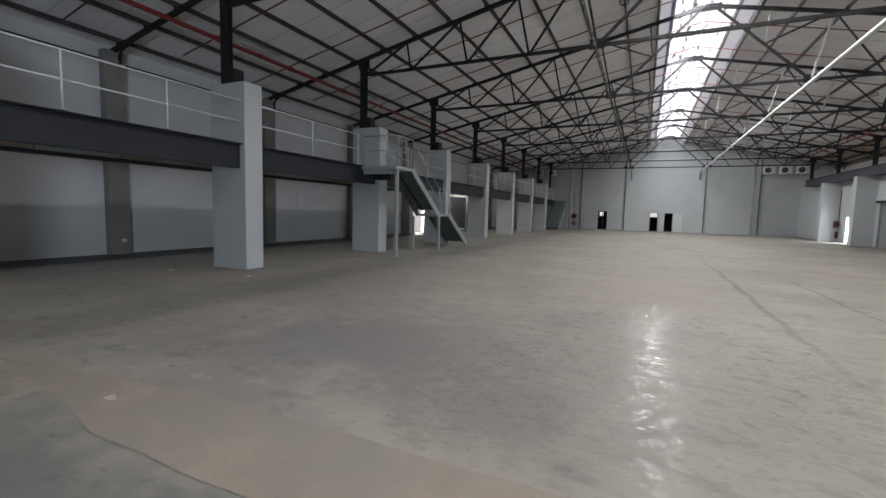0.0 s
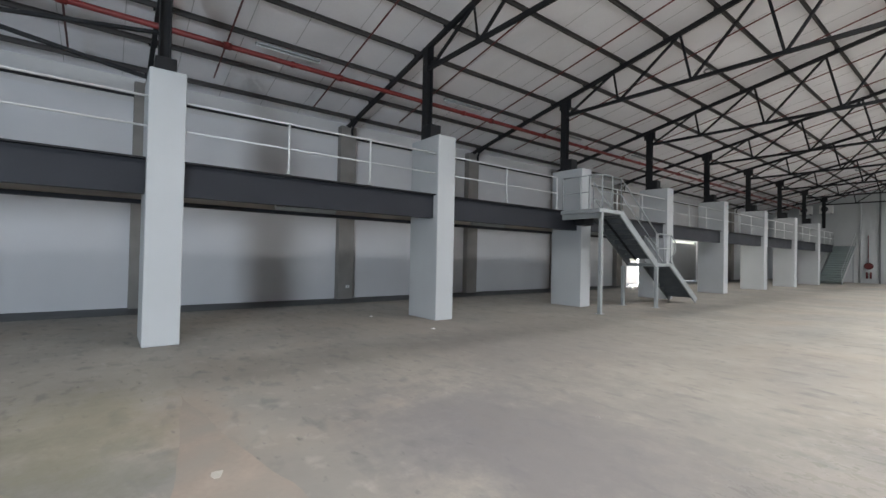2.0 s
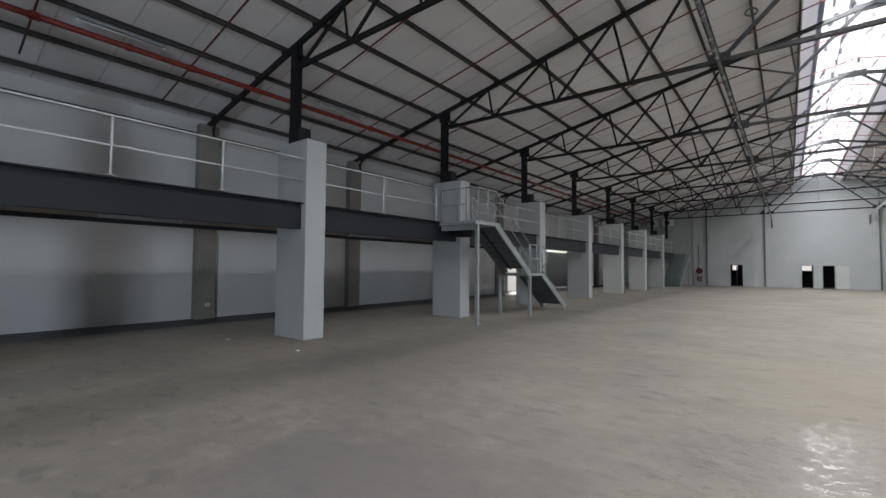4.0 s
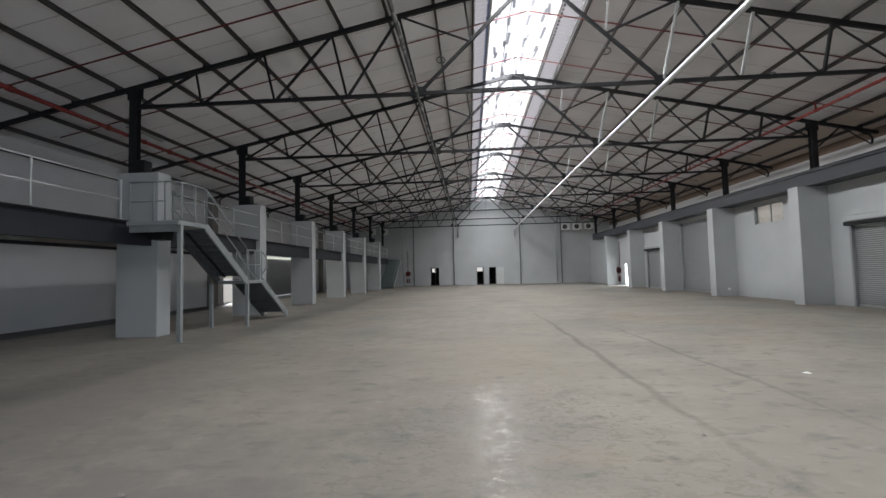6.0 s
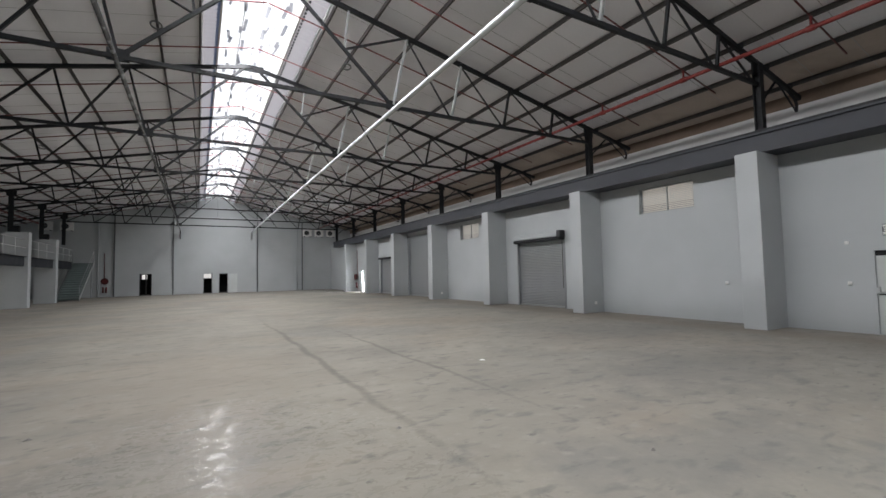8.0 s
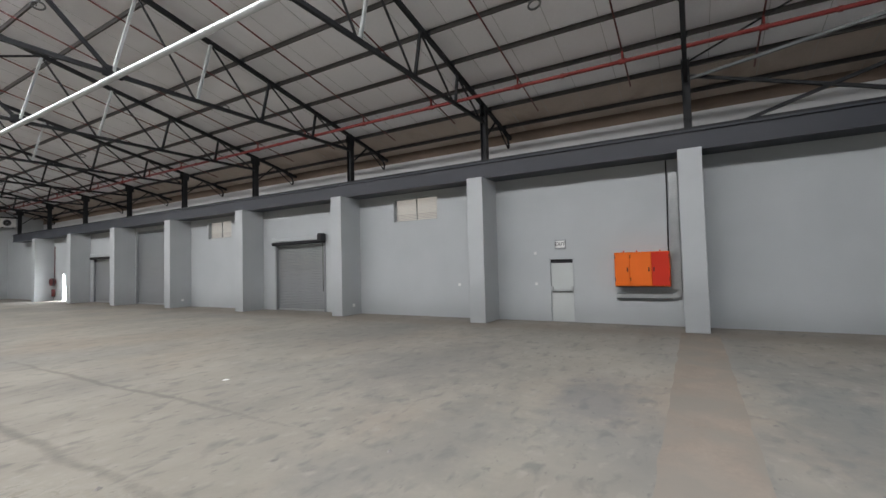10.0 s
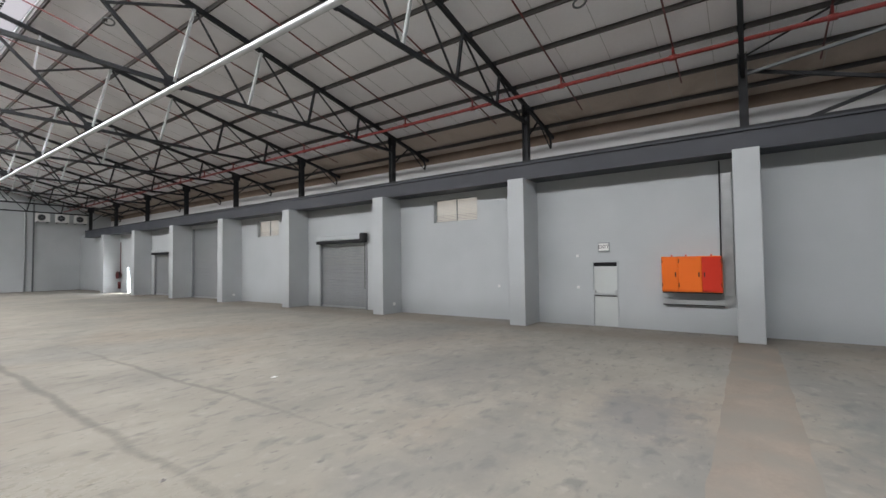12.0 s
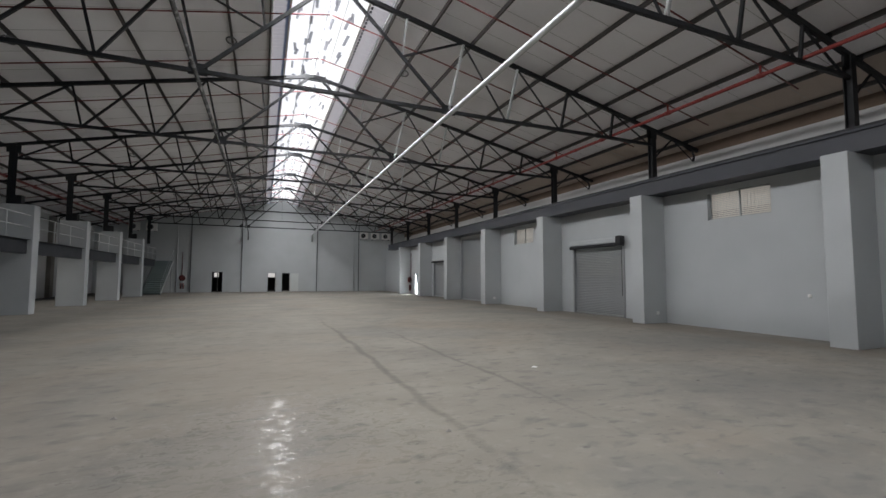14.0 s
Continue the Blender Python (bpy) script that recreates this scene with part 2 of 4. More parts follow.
POSTGREY = material("mid_grey_steel_paint", (0.14, 0.15, 0.155), 0.5, 0, 0.1, 2, 50, 0.05, 0.3)
DARKPIPE = material("dull_zinc_pipe", (0.20, 0.205, 0.215), 0.28, 0.7, 0.1, 3, 60, 0.03, 0.5)
FIBRE = milky("fibreglass_sheet", (0.33, 0.315, 0.325), 0.0)
RED = material("red_pipe_paint", (0.20, 0.026, 0.024), 0.45, 0, 0.18, 3.0, 60, 0.05, 0.4)
ROOF = material("roof_lining", (0.85, 0.85, 0.875), 0.75, 0, 0.07, 0.35, 12, 0.1, 0.2, (0.70, 0.695, 0.715), 0.2)
SHEET = material("bare_roof_sheet", (0.58, 0.58, 0.57), 0.45, 0.2, 0.12, 1.5, 40, 0.1, 0.4)
SHUTTER = material("zinc_shutter", (0.32, 0.335, 0.345), 0.42, 0.45, 0.1, 1.5, 80, 0.05, 0.5)
DOORPAINT = material("pale_door_paint", (0.55, 0.58, 0.57), 0.45, 0, 0.06, 1.5, 60, 0.05, 0.4)
BLACK = material("black_plastic", (0.015, 0.015, 0.017), 0.45, 0, 0.2, 3, 60, 0.05, 0.4)
WHITE = material("white_plastic", (0.78, 0.78, 0.76), 0.4, 0, 0.05, 3, 60, 0.03, 0.4)
ORANGE = material("orange_enamel", (0.86, 0.17, 0.018), 0.38, 0, 0.05, 2, 60, 0.03, 0.45)
REDBOX = material("red_enamel", (0.62, 0.035, 0.015), 0.38, 0, 0.06, 2, 60, 0.03, 0.45)
FLOOR = concrete_floor()
PATCH = material("brown_infill_concrete", (0.250, 0.214, 0.180), 0.75, 0, 0.18, 1.6, 20, 0.1, 0.04, (0.225, 0.205, 0.178), 1.1, (0.42, 0.62))
# eaves lining: shade and warm floor bounce are put into this tan
SHADELINING = material("eaves_shade_lining", (0.48, 0.41, 0.35), 0.8, 0, 0.12, 0.5, 12, 0.1, 0.15, (0.36, 0.295, 0.24), 0.5)
# wall head board: coloured as lining that lies in shade
SHADEBOARD = material("shade_brown_board", (0.20, 0.15, 0.115), 0.8, 0, 0.2, 1.0, 30, 0.15, 0.2)
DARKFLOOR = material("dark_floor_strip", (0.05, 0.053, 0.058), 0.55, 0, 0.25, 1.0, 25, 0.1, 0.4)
EARTH = material("outside_paving", (0.35, 0.33, 0.30), 0.9, 0, 0.15, 0.5, 8, 0.2, 0.2)
DARKROOM = material("dark_room_paint", (0.05, 0.05, 0.05), 0.8, 0, 0.2, 1, 30, 0.1, 0.2)
GLAZING = milky("milky_polycarbonate", (0.97, 0.97, 0.97), 0.0)
UPPER_SCRAP = material("buff_mortar", (0.36, 0.34, 0.30), 0.8, 0, 0.2, 4, 40, 0.3, 0.2)
BLIND = milky("window_blind", (0.80, 0.76, 0.70), 0.4)

# ---- mesh helpers ----


def box(bm, lo, hi, bevel=0.0):
    x0, y0, z0 = lo
    x1, y1, z1 = hi
    v = [bm.verts.new(c) for c in ((x0, y0, z0), (x1, y0, z0), (x1, y1, z0), (x0, y1, z0), (x0, y0, z1), (x1, y0, z1), (x1, y1, z1), (x0, y1, z1))]
    f = [bm.faces.new([v[i] for i in q]) for q in ((3, 2, 1, 0), (4, 5, 6, 7), (0, 1, 5, 4), (1, 2, 6, 5), (2, 3, 7, 6), (3, 0, 4, 7))]
    if bevel:
        edges = {e for face in f for e in face.edges}
        bmesh.ops.bevel(bm, geom=list(edges), offset=bevel, segments=1, affect="EDGES", profile=0.5)
    return bm


def axes(a, b):
    d = (Vector(b) - Vector(a)).normalized()
    up = Vector((0, 0, 1)) if abs(d.z) < 0.95 else Vector((0, 1, 0))
    side = d.cross(up).normalized()
    return side, side.cross(d).normalized()


def prism(bm, a, b, outline):
    """Sweeps an outline of (sideways, up) points from a to b."""
    side, up = axes(a, b)
    rings = [[bm.verts.new(Vector(p) + side * u + up * w) for u, w in outline] for p in (a, b)]
    n = len(outline)
    for i in range(n):
        bm.faces.new((rings[0][i], rings[0][(i + 1) % n], rings[1][(i + 1) % n], rings[1][i]))
    bm.faces.new(rings[0][::-1])
    bm.faces.new(rings[1])
    return bm


def bar(bm, a, b, w, h):
    return prism(bm, a, b, [(-w / 2, -h / 2), (w / 2, -h / 2), (w / 2, h / 2), (-w / 2, h / 2)])


def angle_bar(bm, a, b, w, t=0.012):
    return prism(bm, a, b, [(-w / 2, -w / 2), (w / 2, -w / 2), (w / 2, -w / 2 + t), (-w / 2 + t, -w / 2 + t), (-w / 2 + t, w / 2), (-w / 2, w / 2)])


def i_bar(bm, a, b, w, h, t=0.03):
    return prism(bm, a, b, [(-w / 2, -h / 2), (w / 2, -h / 2), (w / 2, -h / 2 + t), (t / 2, -h / 2 + t), (t / 2, h / 2 - t), (w / 2, h / 2 - t), (w / 2, h / 2), (-w / 2, h / 2), (-w / 2, h / 2 - t), (-t / 2, h / 2 - t), (-t / 2, -h / 2 + t), (-w / 2, -h / 2 + t)])


def rod(bm, a, b, r, n=10):
    return prism(bm, a, b, [(r * math.cos(2 * math.pi * i / n), r * math.sin(2 * math.pi * i / n)) for i in range(n)])


def tube(bm, points, r, n=8):
    """A pipe bent through the points."""
    pts = [Vector(p) for p in points]
    rings = []
    for i, p in enumerate(pts):
        d = (pts[min(i + 1, len(pts) - 1)] - pts[max(i - 1, 0)]).normalized()
        ref = Vector((0, 0, 1)) if abs(d.z) < 0.9 else Vector((1, 0, 0))
        s = d.cross(ref).normalized()
        u = s.cross(d)
        if rings and (s.dot(last) < 0):
            s, u = -s, -u
        last = s
        rings.append([bm.verts.new(p + s * r * math.cos(2 * math.pi * k / n) + u * r * math.sin(2 * math.pi * k / n)) for k in range(n)])
    for p, q in zip(rings, rings[1:]):
        for k in range(n):
            bm.faces.new((p[k], p[(k + 1) % n], q[(k + 1) % n], q[k]))
    bm.faces.new(rings[0][::-1])
    bm.faces.new(rings[-1])
    return bm


def ring(bm, centre, normal, big, small, n=20, k=6):
    """A torus."""
    nrm = Vector(normal).normalized()
    ref = Vector((0, 0, 1)) if abs(nrm.z) < 0.9 else Vector((1, 0, 0))
    s = nrm.cross(ref).normalized()
    u = s.cross(nrm)
    rings = []
    for i in range(n):
        a = 2 * math.pi * i / n
        d = s * math.cos(a) + u * math.sin(a)
        rings.append([bm.verts.new(Vector(centre) + d * (big + small * math.cos(2 * math.pi * j / k)) + nrm * small * math.sin(2 * math.pi * j / k)) for j in range(k)])
    for i in range(n):
        p, q = rings[i], rings[(i + 1) % n]
        for j in range(k):
            bm.faces.new((p[j], p[(j + 1) % k], q[(j + 1) % k], q[j]))
    return bm


def mesh(bm, name, mat, smooth=False):
    me = bpy.data.meshes.new(name)
    bmesh.ops.recalc_face_normals(bm, faces=bm.faces)
    if smooth:
        for f in bm.faces:
            f.smooth = len(f.verts) == 4
    bm.to_mesh(me)
    bm.free()
    me.materials.append(mat)
    return me


def part(name, bm, mat, parent=None, label="", smooth=False):
    ob = new(name, mesh(bm, name, mat, smooth))
    ob.parent = parent
    return tagged(ob, label)


def thing(name, x, y, z, label, category, group="", kind=""):
    ob = tagged(new(name), label, category, group, kind)
    ob.location = (x, y, z)
    return ob


def setting(name, bm, mat, label):
    return tagged(part(name, bm, mat), label, name.split("_")[0], kind="structure")


B = bmesh.new

# ---- plan ----
PITCH, FIRST = 6.12, 0.06
RIDGE = 2.71
SOUTH, NORTH = -24.4, 52.45
WEST, EAST, EAST_UP = -14.5, 14.9, 17.3


def bay(i):
    return FIRST + PITCH * i


def chord(x):
    return 9.97 - 0.215 * abs(x - RIDGE)


def wall_along_y(bm, x0, x1, y0, y1, z0, z1, holes):
    """A wall of boxes in the yz plane with holes (y0, y1, z0, z1) through it."""
    ys = sorted({y0, y1, *(h[0] for h in holes), *(h[1] for h in holes)})
    for a, b in zip(ys, ys[1:]):
        cuts = sorted((h[2], h[3]) for h in holes if h[0] < (a + b) / 2 < h[1])
        z = z0
        for lo, hi in cuts:
            if lo > z:
                box(bm, (x0, a, z), (x1, b, lo))
            z = hi
        if z < z1:
            box(bm, (x0, a, z), (x1, b, z1))
    return bm


def gable(bm, y0, y1, x0, x1, holes, top=lambda x: chord(x) + 0.24):
    """An end wall that follows the roof, with holes (x0, x1, z1) from the floor."""
    xs = sorted({x0, x1, 1.5, RIDGE, 4.2, *(h[0] for h in holes), *(h[1] for h in holes)})
    for a, b in zip(xs, xs[1:]):
        low = max([h[2] for h in holes if h[0] < (a + b) / 2 < h[1]] or [0])
        peak = 10.72 if 1.5 <= (a + b) / 2 <= 4.2 else 0
        za, zb = peak or top(a), peak or top(b)
        v = [bm.verts.new(c) for c in ((a, y0, low), (b, y0, low), (b, y0, zb), (a, y0, za), (a, y1, low), (b, y1, low), (b, y1, zb), (a, y1, za))]
        for q in ((0, 1, 2, 3), (7, 6, 5, 4), (0, 4, 5, 1), (1, 5, 6, 2), (2, 6, 7, 3), (3, 7, 4, 0)):
            bm.faces.new([v[i] for i in q])
    return bm


# ---- floor and ground ----
setting("floor", box(B(), (WEST - 0.3, SOUTH - 0.3, -0.2), (EAST_UP + 0.3, NORTH + 0.3, 0)), FLOOR, "worn buff polished concrete warehouse floor with stains")
ground = setting("ground", box(B(), (-600, -600, -0.5), (600, 600, -0.215)), EARTH, "plain paved ground outside the warehouse")
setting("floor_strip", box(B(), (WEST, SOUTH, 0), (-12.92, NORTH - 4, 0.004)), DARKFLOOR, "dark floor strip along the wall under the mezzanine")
patch, edge = B(), []
for k in range(141):
    x = -5.2 + 18.9 * k / 140
    worn = max(0.0, (-2.6 - x) / 2.6) ** 0.7
    half = 0.405 * (1 - worn) + 0.01
    ragged = 0.03 + 0.22 * min(1.0, 2 * worn) * half
    edge.append((x, 0.015 - half + ragged * noise.noise((x * 1.7, 0, 0)), 0.015 + half + ragged * noise.noise((x * 1.7, 5, 0))))
rows = [[patch.verts.new((x, y, 0.004)) for y in (a, b)] for x, a, b in edge]
for p, q in zip(rows, rows[1:]):
    patch.faces.new((p[0], q[0], q[1], p[1]))
setting("floor_patch", patch, PATCH, "brown concrete infill strip across the floor")

# ---- walls ----
EXIT = (3.33, 4.13, 0, 2.02)
WIN_A, WIN_B = (8.29, 10.29, 3.63, 4.53), (20.65, 22.65, 3.63, 4.53)
ROLL_A, ROLL_B, ROLL_C = (14.06, 17.22, 0, 3.09), (25.7, 30.2, 0, 4.5), (32.8, 35.95, 0, 3.0)
SIDE = (40.45, 41.05, 0, 2.02)
right = B()
wall_along_y(right, EAST, EAST + 0.3, SOUTH, NORTH, 0, 5.2, [EXIT, WIN_A, WIN_B, ROLL_A, ROLL_B, ROLL_C, SIDE, (-17.5, -13.1, 0, 4.4)])
setting("wall_east", right, WALL, "grey painted masonry wall with doors and shutters")
setting("wall_east_upper", box(B(), (EAST_UP, SOUTH, 4.95), (EAST_UP + 0.25, NORTH, 6.68)), UPPER, "pale upper wall set back above the crane beam")
setting("wall_head_board", box(B(), (EAST_UP - 0.02, SOUTH, 6.68), (EAST_UP + 0.25, NORTH, 7.12)), SHADEBOARD, "board closing the wall head under the roof, in the brown of shaded lining")
setting("wall_ledge", box(B(), (EAST + 0.3, SOUTH, 4.95), (EAST_UP, NORTH, 5.2)), UPPER, "concrete ledge behind the beam")
LEFT_DOOR, LEFT_GATE = (25.9, 27.7, 0, 2.1), (31.2, 36.5, 0, 3.14)
setting("wall_west", wall_along_y(B(), WEST - 0.25, WEST, SOUTH, NORTH, 0, 5.78, [LEFT_DOOR, LEFT_GATE]), LEFTWALL, "pale grey plastered wall behind the mezzanine")
setting("eaves_bar", bar(B(), (WEST + 0.06, SOUTH, 5.98), (WEST + 0.06, NORTH, 5.98), 0.09, 0.09), STEEL, "dark steel angle along the eaves")
setting("wall_west_upper", box(B(), (WEST - 0.25, SOUTH, 5.78), (WEST - 0.08, NORTH, 6.5)), UPPER, "pale recessed band under the eaves")
for i in range(-3, 9):
    setting("pilaster_%d" % (i + 4), box(B(), (WEST, bay(i) - 0.3, 0), (WEST + 0.3, bay(i) + 0.3, 6.3), 0.01), PILASTER, "bare brownish grey pier on the wall")
DOORS_N = [(-4.12, -3.12, 2.15), (1.38, 2.28, 2.14), (2.86, 3.76, 2.12)]
setting("wall_north", gable(B(), NORTH, NORTH + 0.3, WEST - 0.25, EAST_UP + 0.25, DOORS_N), WALL, "tall grey painted gable wall")
setting("wall_south", gable(B(), SOUTH - 0.3, SOUTH, WEST - 0.25, EAST_UP + 0.25, []), WALL, "grey gable wall behind the walker")

# ---- roof ----
ROOF_T = 0.235


def roof_slab(x0, x1, lift, thick):
    bm = B()
    za, zb = chord(x0) + lift, chord(x1) + lift
    v = [bm.verts.new((x, y, z + d)) for d in (0, thick) for y in (SOUTH - 0.3, NORTH + 0.3) for x, z in ((x0, za), (x1, zb))]
    for q in ((0, 1, 3, 2), (4, 6, 7, 5), (0, 4, 5, 1), (2, 3, 7, 6), (0, 2, 6, 4), (1, 5, 7, 3)):
        bm.faces.new([v[i] for i in q])
    return bm


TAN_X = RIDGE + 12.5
LIGHT_L, LIGHT_R, LIGHT_Z = 1.5, 3.74, 10.17
setting("ceiling_west", roof_slab(WEST - 0.3, LIGHT_L - 0.5, ROOF_T, 0.1), ROOF, "pale grey roof lining sheets on the west slope")
setting("ceiling_east", roof_slab(LIGHT_R + 0.64, TAN_X, ROOF_T, 0.1), ROOF, "pale grey roof lining sheets on the east slope")
# the dimmer, warmer eaves are coloured in as a lining piece of their own
setting("ceiling_east_eaves", roof_slab(TAN_X, EAST_UP + 0.3, ROOF_T, 0.1), SHADELINING, "roof lining sheets along the east eaves, tan with the shade put into their colour")


def corrugated(x0, x1):
    bm = B()
    step, rows = 0.125, []
    n = int((NORTH - SOUTH) / step)
    for i in range(n + 1):
        y = SOUTH + i * step
        d = 0.028 * (1 if i % 2 else -1)
        rows.append([bm.verts.new((x, y, chord(x) + ROOF_T + 0.05 + d)) for x in (x0, x1)])
    for p, q in zip(rows, rows[1:]):
        bm.faces.new((p[0], p[1], q[1], q[0]))
    return bm


setting("roof_sheet_west", corrugated(LIGHT_L - 0.55, LIGHT_L), FIBRE, "bare corrugated sheet strip beside the roof light")
setting("roof_sheet_east", corrugated(LIGHT_R, LIGHT_R + 0.68), FIBRE, "bare corrugated sheet strip beside the roof light")
for name, x in (("kerb_west", LIGHT_L), ("kerb_east", LIGHT_R)):
    setting("skylight_" + name, box(B(), (x - 0.03, SOUTH, chord(x) + 0.2), (x + 0.03, NORTH, LIGHT_Z)), SHEET, "sheet metal upstand of the roof light")

# seams between the roof lining sheets
seams = B()
for x0, x1 in ((WEST, LIGHT_L - 0.56), (LIGHT_R + 0.7, EAST_UP)):
    y = SOUTH + 0.7
    while y < NORTH:
        bar(seams, (x0, y, chord(x0) + ROOF_T - 0.002), (x1, y, chord(x1) + ROOF_T - 0.002), 0.012, 0.008)
        y += 1.22
setting("ceiling_seams", seams, material("seam_shadow_grey", (0.42, 0.42, 0.42)), "joints between roof lining sheets")

# roof light of milky sheets with grey smudges of leaf litter
roof_light = thing("skylight", RIDGE, 0, LIGHT_Z, "milky polycarbonate ridge roof light with grey smudges of leaf litter", "skylight", kind="structure")
SPAN = 2.04
pane_me = {}
for s in (-1, 1):
    bm = B()
    outer = (LIGHT_L if s < 0 else LIGHT_R) - RIDGE
    mid = 2.62 - RIDGE
    v = [bm.verts.new(c) for c in ((outer, 0.0005, 0), (mid, 0.0005, 0.32), (mid, SPAN - 0.0005, 0.32), (outer, SPAN - 0.0005, 0))]
    w = [bm.verts.new(p.co + Vector((0, 0, 0.008))) for p in v]
    bm.faces.new(v)
    bm.faces.new(w[::-1])
    for i in range(4):
        bm.faces.new((v[i], v[(i + 1) % 4], w[(i + 1) % 4], w[i]))
    pane_me[s] = mesh(bm, "pane", GLAZING)
y = SOUTH
while y < NORTH:
    for s in (-1, 1):
        o = new("pane", pane_me[s])
        o.parent, o.location = roof_light, (0, y, 0)
    y += SPAN
# flat boxes under the panes stand for leaf litter lying on top
LEAF_SMUDGE = milky("grey_leaf_litter", (0.52, 0.52, 0.54), 0.03)
bm = B()
box(bm, (-0.05, -0.26, -0.012), (0.05, 0.26, 0.012), 0.01)
smudge_me = mesh(bm, "clip", LEAF_SMUDGE)
y, k = SOUTH + 3.0, 0
while y < NORTH:
    for x in (-0.92, -0.5, -0.16, 0.12, 0.66):
        if random.random() < 0.1:
            continue
        o = new("clip", smudge_me)
        o.parent = roof_light
        o.scale = (0.7 + 0.5 * random.random(), 0.7 + 0.9 * random.random(), 1)
        dx = x + (0.05 if k % 2 else -0.04) + 0.1 * (random.random() - 0.5)
        o.location = (dx, y + 0.25 * ((k * 7 + int(x * 10)) % 3), -0.07)
        o.rotation_euler = (0, 0, 0.3 * (random.random() - 0.5))
    y += 0.85
    k += 1
for x in (-0.55, -0.09, 0.42):
    z = -0.1
    part("glazing_bar", bar(B(), (x, SOUTH, z), (x, NORTH, z), 0.022, 0.04), POSTGREY if x == -0.09 else SHEET, roof_light)
# galvanised flashing bar and bolt heads along the east edge of the roof light
part("flashing", tube(B(), [(LIGHT_R + 0.62 - RIDGE, SOUTH, chord(LIGHT_R + 0.62) - LIGHT_Z + 0.16), (LIGHT_R + 0.62 - RIDGE, NORTH, chord(LIGHT_R + 0.62) - LIGHT_Z + 0.16)], 0.03), GALV, roof_light, smooth=True)
bolt_me = mesh(box(B(), (-0.035, -0.05, -0.02), (0.035, 0.05, 0.02), 0.01), "bolt", STEEL)
for k in range(230):
    o = new("bolt", bolt_me)
    o.parent, o.location = roof_light, (LIGHT_R + 0.08 - RIDGE, 3.0 + 0.215 * k, chord(LIGHT_R) + 0.17 - LIGHT_Z)

# ---- trusses ----


def truss():
    root = thing("roof_truss", 0, 0, 0, "dark painted steel lattice roof truss on posts", "truss", "roof trusses")
    c = RIDGE
    for s, far in ((-1, WEST + 0.1), (1, EAST_UP - 0.1)):
        part("top_chord", bar(B(), (c, 0, chord(c)), (far, 0, chord(far)), 0.1, 0.13), STEEL, root)
        tops, bots = (3.95, 5.95, 8.0, 10.08), (3.42, 5.52, 7.68, 9.9)
        zb = 6.8
        for a, b in zip(tops, bots):
            part("strut", angle_bar(B(), (c + s * a, 0, chord(c + a)), (c + s * b, 0, zb), 0.07), GALV if s > 0 and a < 7 else STEEL, root)
        for a, b in zip(tops, (*bots[1:], 11.9)):
            part("diagonal", angle_bar(B(), (c + s * a, 0.03, chord(c + a)), (c + s * b, 0.03, zb), 0.065), STEEL, root)
        part("long_diagonal", bar(B(), (c + s * 3.42, 0, zb), (c + s * 0.25, 0, chord(c) - 0.1), 0.075, 0.09), STEEL, root)
        part("strut", angle_bar(B(), (c + s * 3.95, -0.03, chord(c + 3.95)), (c + s * 1.9, -0.03, 8.25), 0.06), STEEL, root)
        part("strut", angle_bar(B(), (c + s * 1.9, 0.0, 8.25), (c + s * 2.05, 0, chord(c + 2.05)), 0.06), GALV if s > 0 else STEEL, root)
        post_x = c + s * 11.98
        base = 4.76 if s < 0 else 5.27
        part("post", i_bar(B(), (post_x, 0, base), (post_x, 0, chord(post_x)), 0.22, 0.2, 0.022), STEEL, root)
        part("gusset", box(B(), (c + s * 3.42 - 0.22, -0.012, zb - 0.1), (c + s * 3.42 + 0.22, 0.012, zb + 0.2), 0.004), STEEL, root)
        part("gusset", box(B(), (post_x - 0.25, -0.012, chord(post_x) - 0.35), (post_x + 0.25, 0.012, chord(post_x) - 0.02), 0.004), STEEL, root)
        # knee lattice between post and outer wall
        kx = post_x + s * (2.3 if s > 0 else 4.7)
        part("knee_bracket", tube(B(), [(kx - s * 0.55, 0, chord(kx - s * 0.55) - 0.05), (kx - s * 0.1, 0, chord(kx) - 0.12), (kx, 0, chord(kx) - 0.3), (kx - s * 0.05, 0, chord(kx) - 0.5)], 0.045), STEEL, root)
        if s > 0:
            part("diagonal", angle_bar(B(), (post_x, 0, 6.2), (post_x + 1.1, 0, chord(post_x + 1.1)), 0.05), STEEL, root)
            part("diagonal", angle_bar(B(), (post_x + 1.1, 0, chord(post_x + 1.1)), (kx - 0.05, 0, chord(kx) - 0.5), 0.05), STEEL, root)
    part("bottom_chord", bar(B(), (c - 11.95, 0, 6.8), (c + 11.95, 0, 6.8), 0.09, 0.1), STEEL, root)
    part("ridge_plate", box(B(), (c - 0.45, -0.015, chord(c) - 0.2), (c + 0.45, 0.015, chord(c) + 0.06), 0.004), STEEL, root)
    return root


first = truss()
first.location = (0, bay(-3), 0)
for i in range(-2, 9):
    copy_thing(first, pose(0, bay(i), 0))

